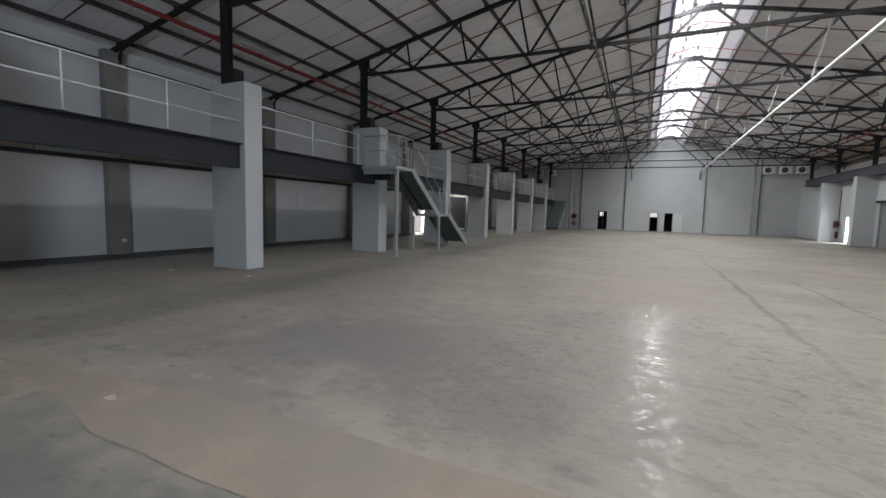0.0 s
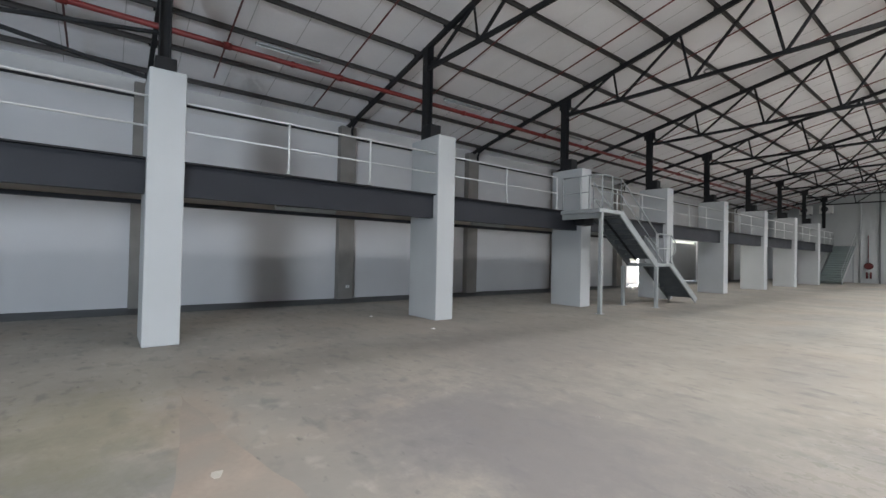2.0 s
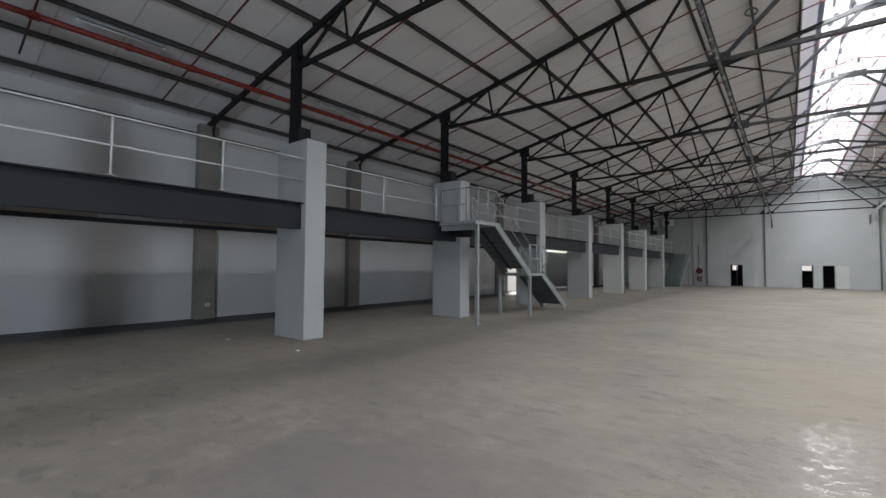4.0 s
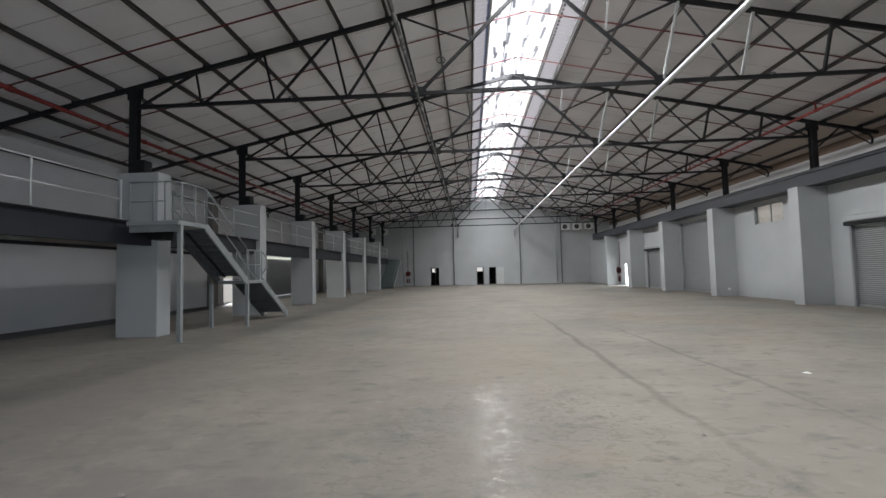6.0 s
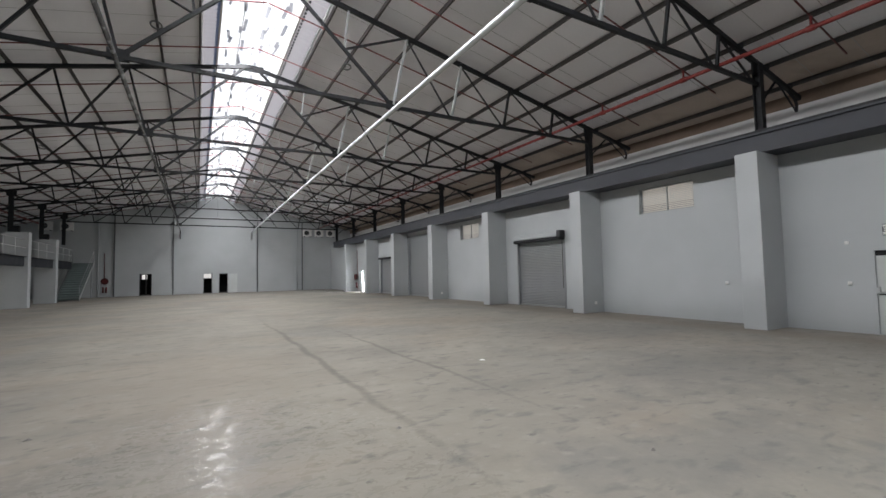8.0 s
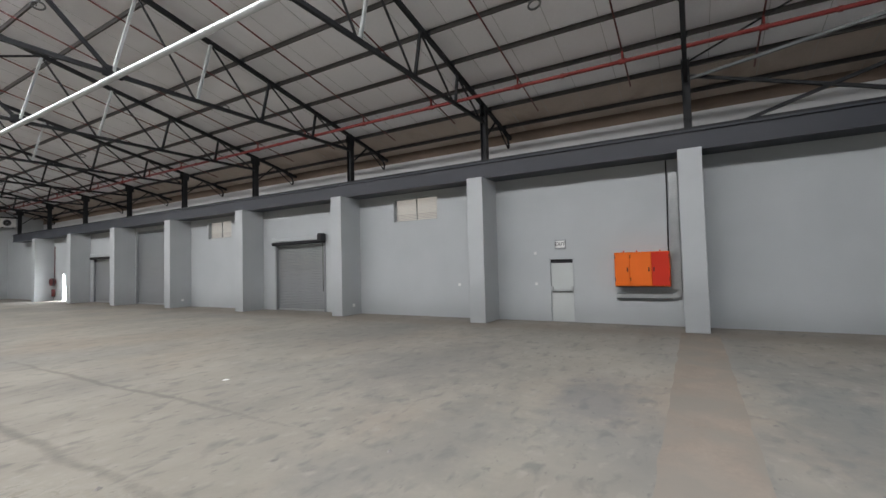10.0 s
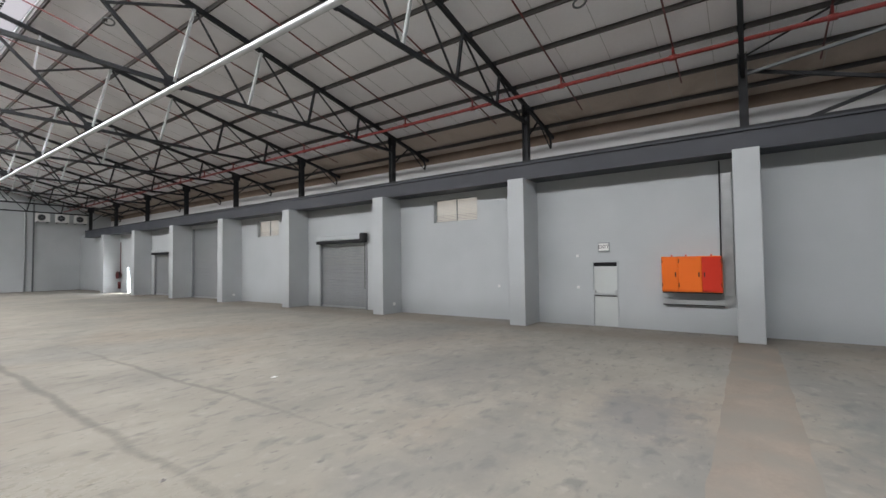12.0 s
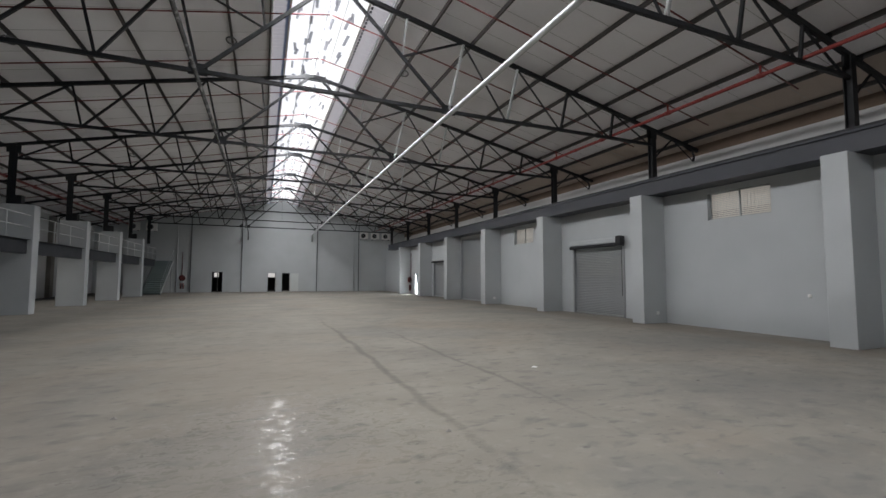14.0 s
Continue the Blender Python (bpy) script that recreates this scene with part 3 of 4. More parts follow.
# purlins along the hall, in lengths joined over each truss
PURLIN_OUT = [(-0.028, -0.045), (0.028, -0.045), (0.028, -0.028), (-0.016, -0.028), (-0.016, 0.068), (0.028, 0.068), (0.028, 0.085), (-0.028, 0.085)]
length_me = mesh(prism(B(), (0, 0.004, 0), (0, PITCH - 0.004, 0), PURLIN_OUT), "length", PURLIN)
cleat_me = mesh(box(B(), (-0.05, -0.09, -0.1), (-0.036, 0.09, 0.07), 0.003), "cleat", STEEL)
for s, limit in ((-1, RIDGE - WEST), (1, EAST_UP - RIDGE)):
    for d in (1.78, *(2.93 + 1.37 * k for k in range(12))):
        if d > limit - 0.2:
            continue
        x = RIDGE + s * d
        root = thing("purlin", x, bay(-3), chord(x) + 0.145, "dark painted steel roof purlin under the lining", "purlin", "roof purlins")
        for i in range(12):
            o = new("length", length_me)
            o.parent, o.location = root, (0, PITCH * i, 0)
            o = new("cleat", cleat_me)
            o.parent, o.location = root, (0, PITCH * i, 0)

# sprinkler pipework
for s, x, z in ((-1, -11.4, 6.78), (1, 13.6, 7.30)):
    root = thing("sprinkler_pipe", x, 0, z, "red painted sprinkler main with branch pipes", "pipe", "sprinkler pipes")
    part("main_pipe", rod(B(), (0, SOUTH, 0), (0, NORTH - 0.05, 0), 0.068 if s < 0 else 0.055, 12), RED, root, smooth=True)
    n = 0
    for i in range(-3, 9):
        for f in (0.24, 0.73):
            y = bay(i) + PITCH * f
            if y > NORTH - 0.4:
                continue
            out = x + s * (2.0 if n % 2 else 1.7)
            inner = RIDGE + s * 0.03
            zo, zi = chord(out) - 0.05, chord(inner) - 0.02
            part("branch_pipe", rod(B(), (out - x, y, zo - z), (inner - x, y, zi - z), 0.022, 8), DARKRED, root, smooth=True)
            part("riser", rod(B(), (0, y, 0), (0, y, chord(x) - 0.05 - z), 0.03, 8), RED, root, smooth=True)
            part("tee", rod(B(), (0, y - 0.09, 0), (0, y + 0.09, 0), 0.09 if s < 0 else 0.075, 12), RED, root, smooth=True)
            n += 1
        part("coupling", rod(B(), (0, bay(i) + PITCH * 0.5, 0), (0, bay(i) + PITCH * 0.5 + 0.08, 0), 0.085 if s < 0 else 0.07, 12), RED, root, smooth=True)

# conduits along the truss nodes
for s, x, r in ((-1, RIDGE - 3.42, 0.05), (1, RIDGE + 3.34, 0.075)):
    root = thing("roof_conduit", x, 0, 6.62, "long galvanised pipe hung under the trusses" if s > 0 else "long dull zinc pipe hung under the trusses", "pipe", "roof pipes")
    part("pipe", tube(B(), [(0, SOUTH, 0), (0, NORTH - 0.5, 0), (0, NORTH - 0.15, -0.12), (0, NORTH - 0.12, -0.9)], r, 12), DARKPIPE if s < 0 else GALV, root, smooth=True)
    for i in range(-2, 9):
        part("hanger", rod(B(), (0, bay(i), 0.03), (0, bay(i), 0.15), 0.015, 6), STEEL, root)

# unlit batten lamps on the west slope beside the sprinkler main
for i in range(-2, 8):
    x = -11.25
    root = thing("batten_light", x, bay(i) + 2.1, chord(x) + 0.02, "unlit pale fluorescent batten under the roof purlins", "lamp", "eaves lamps")
    part("body", box(B(), (-0.06, 0, 0.0), (0.06, 1.7, 0.06), 0.006), RAIL, root)
    part("tube", rod(B(), (0, 0.05, -0.03), (0, 1.65, -0.03), 0.018, 8), RAIL_LIGHT, root, smooth=True)
    for y in (0.03, 1.67):
        part("tube_holder", box(B(), (-0.02, y - 0.02, -0.05), (0.02, y + 0.02, 0.0)), RAIL_LIGHT, root)

# hoops of the bare lamp mounts
for x, y in [(RIDGE + s * d, bay(i) + 3.1) for i in (0, 2, 4, 6) for d in (2.93, 8.41) for s in (-1, 1)]:
    hz = chord(x) - 0.03
    root = thing("lamp_hoop", x, y, hz, "empty round metal lamp mount on a rod", "lamp mount", "lamp mounts")
    part("hoop", ring(B(), (0, 0, 0), (0.1, 0.3, 1), 0.15, 0.026), POSTGREY, root, smooth=True)
    part("stem", rod(B(), (0, 0.13, 0.02), (0, 0.13, 0.1), 0.012, 6), STEEL, root)

# cross bracing between the posts south of the first columns
for x, z0, z1 in ((RIDGE - 11.98, 4.85, 5.75), (RIDGE + 11.98, 5.28, 6.92)):
    root = thing("cross_bracing", x, bay(-1), z0, "dark steel cross bracing between two roof posts", "bracing", "cross bracings")
    h = z1 - z0
    lead = 0.75 if x > 0 else 0.1
    part("brace", angle_bar(B(), (0.02, lead, 0), (0.02, PITCH - 0.1, h), 0.08), STEEL, root)
    part("brace", angle_bar(B(), (-0.02, 0.1, h), (-0.02, PITCH - lead, 0), 0.08), STEEL, root)
flat = thing("roof_bracing", RIDGE + 11.98, bay(0), 6.84, "grey steel bracing under the roof beside the post", "bracing")
part("brace", bar(B(), (0, -0.1, 0), (-2.3, 0.1 - PITCH, 0.05), 0.07, 0.07), POSTGREY, flat)
part("tie_rod", rod(B(), (0, -0.1, 0.5), (-4.1, 0.1 - PITCH, 1.35), 0.025, 8), STEEL, flat)

# ---- columns ----


def column(x0, x1, h, label):
    root = part("column", box(B(), (x0, -0.278, 0), (x1, 0.278, h), 0.012), COLUMN)
    return tagged(root, label, "column", "side columns")


left_col = column(-9.56, -8.32, 4.75, "deep grey painted concrete column of the mezzanine")
left_col.location = (0, bay(-3), 0)
right_col = column(13.76, EAST, 4.72, "grey painted concrete column against the wall")
right_col.location = (0, bay(-3), 0)
for i in range(-2, 8):
    copy_thing(left_col, pose(0, bay(i), 0))
    copy_thing(right_col, pose(0, bay(i), 0))
shoe = part("post_shoe", box(B(), (-9.30, -0.17, 4.75), (-8.84, 0.17, 5.16), 0.01), STEEL)
tagged(shoe, "black steel shoe on the column top", "bracket", "post shoes")
shoe.location = (0, bay(-3), 0)
for i in range(-2, 8):
    copy_thing(shoe, pose(0, bay(i), 0))

# crane beam on the east columns
crane = thing("crane_beam", 14.0, 0, 5.0, "charcoal painted steel crane beam along the columns", "beam")
part("web", prism(B(), (0, SOUTH, 0), (0, 48.3, 0), [(0.1, -0.25), (0.86, -0.25), (0.86, 0.215), (0.1, 0.215)]), CHARCOAL, crane)
part("top_flange", bar(B(), (0.46, SOUTH, 0.24), (0.46, 48.3, 0.24), 0.84, 0.05), CHARCOAL, crane)
part("bottom_flange", bar(B(), (0.46, SOUTH, -0.265), (0.46, 48.3, -0.265), 0.82, 0.035), CHARCOAL, crane)
part("rail", bar(B(), (0.14, SOUTH, 0.305), (0.14, 48.3, 0.305), 0.08, 0.08), STEEL, crane)

# ---- mezzanine ----
setting("mezzanine_floor_south", box(B(), (-11.2, SOUTH, 2.74), (-9.57, 18.4, 3.18)), SOFFIT, "boarded mezzanine walkway behind the columns")
setting("mezzanine_floor_north", box(B(), (-11.2, 18.4, 3.04), (-9.57, 48.0, 3.18)), SOFFIT, "thin mezzanine walkway deck behind the columns")
for i in range(-3, 8):
    y0, y1 = bay(i) + 0.285, bay(i + 1) - 0.285
    if i == 7:
        y1 = 48.0
    if i == -3:
        y0 = SOUTH
    root = thing("mezzanine_beam", -8.6, y0, 2.85, "charcoal painted steel edge beam of the mezzanine", "beam", "mezzanine beams")
    L = y1 - y0
    part("channel", prism(B(), (0, 0, 0.02), (0, L, 0.02), [(-0.1, -0.26), (0.1, -0.26), (0.1, 0.32), (-0.1, 0.32)]), MEZZDARK, root)
    part("top_flange", bar(B(), (0.06, 0, 0.355), (0.06, L, 0.355), 0.32, 0.028), STEEL, root)
    part("deck_edge", box(B(), (-0.96, 0, -0.106 if i < 3 else 0.2), (-0.11, L, 0.33)), SOFFIT, root)
    if i < 3:
        part("rear_beam", bar(B(), (-2.5, -0.28, -0.155), (-2.5, L + 0.28, -0.155), 0.16, 0.09), MEZZDARK, root)

for i in range(-3, 8):
    y0, y1 = bay(i) + 0.28, bay(i + 1) - 0.28
    if i == 7:
        y1 = 47.9
    spans = [(y0, 10.85)] if i == 1 else [(12.55, y1)] if i == 2 else [(y0, y1)]
    for a, b in spans:
        root = thing("mezzanine_railing", -8.44, a, 3.24, "light grey pipe railing on the mezzanine edge", "railing", "mezzanine railings")
        part("top_rail", rod(B(), (0, 0, 1.03), (0, b - a, 1.03), 0.02, 8), RAIL_LIGHT, root, smooth=True)
        part("mid_rail", rod(B(), (0, 0, 0.52), (0, b - a, 0.52), 0.018, 8), RAIL_LIGHT, root, smooth=True)
        for py in (bay(i) + 2.12, bay(i) + 3.97) if i != 1 else (8.5, 10.83):
            if a <= py <= b:
                part("baluster", rod(B(), (0, py - a, 0), (0, py - a, 1.03), 0.022, 8), RAIL_LIGHT, root, smooth=True)
                part("base_plate", box(B(), (-0.06, py - a - 0.07, 0), (0.06, py - a + 0.07, 0.015), 0.004), RAIL_LIGHT, root)

# ---- staircases ----


def flight(root, x0, x1, y0, z0, y1, z1, steps, rail_sides, plate=None):
    """Two channel stringers, open plate treads, pipe handrails."""
    d = Vector((0, y1 - y0, z1 - z0))
    for x in (x0, x1):
        # x0 stringer takes the dark tread plate: its shaded face put into colour
        part("stringer", bar(B(), (x, y0, z0 - 0.06), (x, y1, z1 - 0.06 if z1 > 0.2 else 0.1), 0.05, 0.22), RAIL if x == x1 else TREAD, root)
    for k in range(steps):
        f = (k + 0.5) / steps
        y, z = y0 + d.y * f, z0 + d.z * (k + 1) / (steps + 1)
        half = 0.5 * abs(d.y) / steps + 0.015
        part("tread", box(B(), (x0 + 0.03, y - half, z - 0.035), (x1 - 0.03, y + half, z), 0.006), plate or TREAD, root)
        back = y - half if d.y > 0 else y + half
        part("riser", box(B(), (x0 + 0.03, back - 0.006, z - 0.0), (x1 - 0.03, back + 0.006, z + abs(d.z) / (steps + 1) - 0.036)), plate or TREAD, root)
    for x in rail_sides:
        pts = [(x, y0, z0), (x, (y0 + y1) / 2, (z0 + z1) / 2), (x, y1, z1)]
        for h, r in ((1.03, 0.024), (0.52, 0.018)):
            part("handrail", tube(B(), [(p[0], p[1], p[2] + h) for p in pts], r), RAIL, root, smooth=True)
        for p in (pts[0], pts[2]):
            part("baluster", rod(B(), p, (p[0], p[1], p[2] + 1.03), 0.022, 8), RAIL, root, smooth=True)


def rails(root, pts):
    for h, r in ((1.03, 0.024), (0.52, 0.018)):
        part("handrail", tube(B(), [(p[0], p[1], p[2] + h) for p in pts], r), RAIL, root, smooth=True)
    for p in pts:
        part("baluster", rod(B(), p, (p[0], p[1], p[2] + 1.03), 0.022, 8), RAIL, root, smooth=True)


XO, XI = -6.93, -7.92
stair = thing("staircase", 0, 0, 0, "grey steel staircase with landing beside the mezzanine", "staircase")
part("platform", box(B(), (-8.3, 10.85, 3.05), (XO + 0.05, 12.1, 3.17), 0.01), RAIL, stair)
part("platform_beam", bar(B(), (-8.3, 11.0, 2.97), (XO, 11.0, 2.97), 0.1, 0.16), RAIL, stair)
part("support_bracket", box(B(), (-8.3, 11.6, 2.75), (-7.9, 12.1, 3.06), 0.01), STEEL, stair)
flight(stair, XI, XO, 12.1, 3.17, 14.4, 1.56, 9, (XI, XO))
part("spine", bar(B(), ((XI + XO) / 2 - 0.1, 12.1, 2.99), ((XI + XO) / 2 - 0.1, 14.1, 1.66), 0.04, 0.06), STEEL, stair)
part("landing", box(B(), (XI, 14.3, 1.42), (XO + 0.03, 15.5, 1.53), 0.01), RAIL, stair)
flight(stair, XI, XO, 15.5, 1.54, 17.6, 0.06, 7, (XI,))
rails(stair, [(XO, 14.5, 1.54), (XO, 14.95, 1.54), (XO, 15.45, 1.54)])
part("handrail", tube(B(), [(XO, 15.45, 2.57), (XO, 15.8, 2.35), (XO, 15.85, 1.98), (XO, 15.5, 1.75)], 0.022), RAIL, stair, smooth=True)
rails(stair, [(-8.25, 10.9, 3.17), (-7.6, 10.9, 3.17), (XO - 0.35, 10.9, 3.17)])
part("handrail", tube(B(), [(XO - 0.35, 10.9, 4.2), (XO - 0.08, 10.92, 4.19), (XO, 11.05, 4.17)], 0.024), RAIL, stair, smooth=True)
rails(stair, [(XO, 11.05, 3.17), (XO, 11.6, 3.17), (XO, 12.1, 3.17)])
for x, y, top in ((XO, 11.0, 3.05), (XO + 0.06, 14.3, 1.42), (XI, 14.0, 1.42)):
    part("post", bar(B(), (x, y, 0), (x, y, top), 0.1, 0.1), RAIL, stair)
    part("base_plate", box(B(), (x - 0.11, y - 0.11, 0), (x + 0.11, y + 0.11, 0.015), 0.004), RAIL, stair)

far_stair = thing("staircase", 0, 0, 0, "grey steel staircase at the far end of the mezzanine", "staircase")
flight(far_stair, -8.86, -7.38, 50.2, 3.2, 45.0, 0.06, 16, (-8.86, -7.38), TEAL)
part("platform", box(B(), (-9.5, 50.2, 3.07), (-7.6, 51.6, 3.2), 0.01), RAIL, far_stair)
part("slope_plate", bar(B(), (-8.12, 50.2, 3.2), (-8.12, 45.05, 0.1), 1.38, 0.03), TEAL, far_stair, "teal grey sheet covering the steps")
for x in (-9.4, -7.7):
    part("post", bar(B(), (x, 51.3, 0), (x, 51.3, 3.07), 0.1, 0.1), RAIL, far_stair)

# ---- east wall fittings ----


def roller(name, hole, hood, motor):
    y0, y1, _, z1 = hole
    root = thing(name, EAST + 0.1, (y0 + y1) / 2, 0, "closed zinc roller shutter door in the grey wall", "roller shutter", "roller shutters")
    h = (y1 - y0) / 2
    slat = B()
    prof = [(0, 0), (-0.02, 0.018), (-0.022, 0.05), (0, 0.072), (0.01, 0.072), (0.01, 0)]
    rows = [[slat.verts.new((px, sy * (h - 0.03), pz)) for px, pz in prof] for sy in (-1, 1)]
    for i in range(len(prof)):
        slat.faces.new((rows[0][i], rows[0][(i + 1) % 6], rows[1][(i + 1) % 6], rows[1][i]))
    slat.faces.new(rows[0])
    slat.faces.new(rows[1][::-1])
    me = mesh(slat, "slat", SHUTTER)
    z = 0.09
    while z < z1 - 0.02:
        o = new("slat", me)
        o.parent, o.location = root, (0, 0, z)
        z += 0.075
    # rail made pale to stand for the line of light beneath the shutter
    part("bottom_rail", box(B(), (-0.04, -h + 0.03, 0.005), (0.03, h - 0.03, 0.09), 0.008), GALV, root)
    for s in (-1, 1):
        part("guide", box(B(), (-0.13, s * (h - 0.0) - 0.05, 0), (0.05, s * h + 0.05, z1), 0.006), SHUTTER, root)
    if hood:
        part("hood", box(B(), (-0.36, -h - 0.08, z1 - 0.08), (-0.11, h + 0.04, z1 + 0.06), 0.03), STEEL, root)
        part("hood_shelf", box(B(), (-0.36, -h - 0.08, z1 + 0.06), (-0.11, h + 0.04, z1 + 0.30), 0.05), WALL, root)
    if motor:
        part("motor", box(B(), (-0.45, -h - 0.12, z1 - 0.02), (-0.12, -h + 0.14, z1 + 0.34), 0.04), BLACK, root)
        part("hand_chain", rod(B(), (-0.2, -h + 0.02, 0.9), (-0.2, -h + 0.02, z1), 0.012, 6), STEEL, root)
    return root


roller("roller_shutter", ROLL_A, True, True)
roller("roller_shutter", ROLL_B, False, False)
roller("roller_shutter", ROLL_C, True, False)


def window(name, hole):
    y0, y1, z0, z1 = hole
    root = thing(name, EAST + 0.16, (y0 + y1) / 2, z0, "high window with a drawn slatted blind and metal frame", "window", kind="structure")
    h, t = (y1 - y0) / 2, z1 - z0
    f = 0.04
    for a, b, c, d in ((-h, -h + f, 0, t), (h - f, h, 0, t), (-h + f, h - f, 0, f), (-h + f, h - f, t - f, t), (-f / 2, f / 2, f, t - f)):
        part("window_frame", box(B(), (-0.03, a, c), (0.03, b, d)), RAIL, root)
    for a, b in ((-h + f, -f / 2), (f / 2, h - f)):
        pane = part("pane", box(B(), (0.012, a, f), (0.018, b, t - f)), BLIND, root)
        pane.visible_shadow = False
        for k in range(1, 14):
            zz = f + (t - 2 * f) * k / 14
            part("slat", box(B(), (-0.016, a, zz - 0.009), (-0.01, b, zz + 0.009)), POSTGREY if k < 5 else RAIL, root)
        for k in range(1, 9):
            yy = a + (b - a) * k / 9
            part("cord", rod(B(), (-0.006, yy, f), (-0.006, yy, t - f), 0.004, 5), RAIL, root)
    return root


window("window_1", WIN_A)
window("window_2", WIN_B)

exit_door = thing("door_1", EAST + 0.06, 3.73, 0, "pale painted exit door with a push bar", "door", kind="structure")
part("leaf", box(B(), (-0.02, -0.355, 0.02), (0.03, 0.355, 1.86), 0.006), DOORPAINT, exit_door)
part("lintel_panel", box(B(), (-0.0, -0.355, 1.86), (0.03, 0.355, 1.98)), STEEL, exit_door)
for a, b, c, d in ((-0.4, -0.355, 0, 2.02), (0.355, 0.4, 0, 2.02), (-0.355, 0.355, 1.98, 2.02)):
    part("door_frame", box(B(), (-0.075, a, c), (0.03, b, d), 0.004), WALL, exit_door)
# bright metal strip in place of the light showing under the door
part("threshold", box(B(), (-0.07, -0.355, 0.004), (0.03, 0.355, 0.02)), GALV, exit_door)
part("push_bar", tube(B(), [(-0.05, -0.32, 1.0), (-0.11, -0.3, 1.0), (-0.11, 0.3, 1.0), (-0.05, 0.32, 1.0)], 0.018), GALV, exit_door, smooth=True)
for y in (-0.32, 0.32):
    part("bar_bracket", box(B(), (-0.1, y - 0.03, 0.96), (-0.02, y + 0.03, 1.12), 0.008), GALV, exit_door)
part("bar_rail", box(B(), (-0.05, -0.32, 0.93), (-0.02, 0.32, 0.955)), STEEL, exit_door)


def lettering(text, size, m, mat, parent):
    cu = bpy.data.curves.new("lettering", "FONT")
    cu.body, cu.size, cu.extrude, cu.align_x, cu.align_y = text, size, 0.002, "CENTER", "CENTER"
    tmp = bpy.data.objects.new("lettering", cu)
    me = bpy.data.meshes.new_from_object(tmp)
    me.materials.append(mat)
    bpy.data.objects.remove(tmp)
    o = new("lettering", me)
    o.parent = parent
    o.matrix_local = m
    return o


sign = thing("exit_sign", EAST, 3.74, 2.45, "white illuminated-type exit sign above the door", "sign")
part("case", box(B(), (-0.05, -0.17, -0.14), (0, 0.17, 0.15), 0.008), RAIL, sign)
part("face", box(B(), (-0.056, -0.15, -0.1), (-0.05, 0.15, 0.12)), WHITE, sign)
lettering("EXIT", 0.165, Matrix.Translation((-0.058, 0, 0.01)) @ Matrix(((0, 0, -1), (-1, 0, 0), (0, 1, 0))).to_4x4(), BLACK, sign)

cab = thing("electrical_cabinet", EAST - 0.38, 0.65, 1.14, "orange and red enamelled electrical cabinet on the wall", "cabinet")
part("body", box(B(), (0.02, 0, 0), (0.38, 1.44, 0.98), 0.01), ORANGE, cab)
for a, b, mat, lab in ((1.03, 1.43, ORANGE, "orange door"), (0.47, 1.02, ORANGE, "orange door"), (0.01, 0.46, REDBOX, "red door")):
    d = part("door", box(B(), (0, a, 0.02), (0.025, b, 0.96), 0.008), mat, cab, lab)
    hy = a + 0.06 if mat is ORANGE else b - 0.06
    part("handle", box(B(), (-0.02, hy - 0.015, 0.42), (0.0, hy + 0.015, 0.54), 0.005), BLACK, d)
    for z in (0.15, 0.8):
        part("hinge", rod(B(), (-0.004, b - 0.01 if mat is ORANGE else a + 0.01, z), (-0.004, b - 0.01 if mat is ORANGE else a + 0.01, z + 0.1), 0.01, 6), BLACK, d)
part("base_rim", box(B(), (0.03, 0.02, -0.03), (0.38, 1.42, 0.0)), BLACK, cab)
for y in (0.25, 0.85, 1.2):
    part("lifting_lug", rod(B(), (0.2, y, 0.97), (0.2, y, 1.03), 0.02, 8), REDBOX, cab)

tray = thing("cable_duct", EAST, 0, 0, "ribbed galvanised cable duct bending along the wall", "cable duct")
part("riser", box(B(), (-0.09, 0.39, 1.05), (-0.01, 0.61, 4.35), 0.006), GALV, tray)
for k in range(44):
    z = 1.2 + k * 0.071
    part("rib", box(B(), (-0.104, 0.40, z), (-0.09, 0.60, z + 0.036)), GALV, tray)
bend = B()
for k in range(8):
    a0, a1 = math.pi / 2 * k / 8, math.pi / 2 * (k + 1) / 8
    q = []
    for a in (a0, a1):
        for r in (0.14, 0.27):
            q.append((0.63 - r * math.cos(a), 1.05 - r * math.sin(a)))
    v = [bend.verts.new((x, y, z)) for x in (-0.09, -0.01) for y, z in q]
    for f in ((0, 1, 3, 2), (4, 6, 7, 5), (0, 2, 6, 4), (1, 5, 7, 3)):
        bend.faces.new([v[i] for i in f])
part("bend", bend, GALV, tray)
part("run", box(B(), (-0.09, 0.63, 0.78), (-0.01, 2.1, 0.91), 0.006), GALV, tray)
part("lower_lip", box(B(), (-0.11, 0.63, 0.765), (-0.01, 2.1, 0.78)), STEEL, tray)
cable = thing("cable", EAST - 0.03, 0.68, 1.2, "black cable running up the wall", "cable")
part("strand", tube(B(), [(-0.3, 0.0, 0.1), (-0.02, 0.02, 0.3), (0, 0, 1.2), (0, -0.02, 3.2), (0, -0.02, 3.5)], 0.018), BLACK, cable, smooth=True)

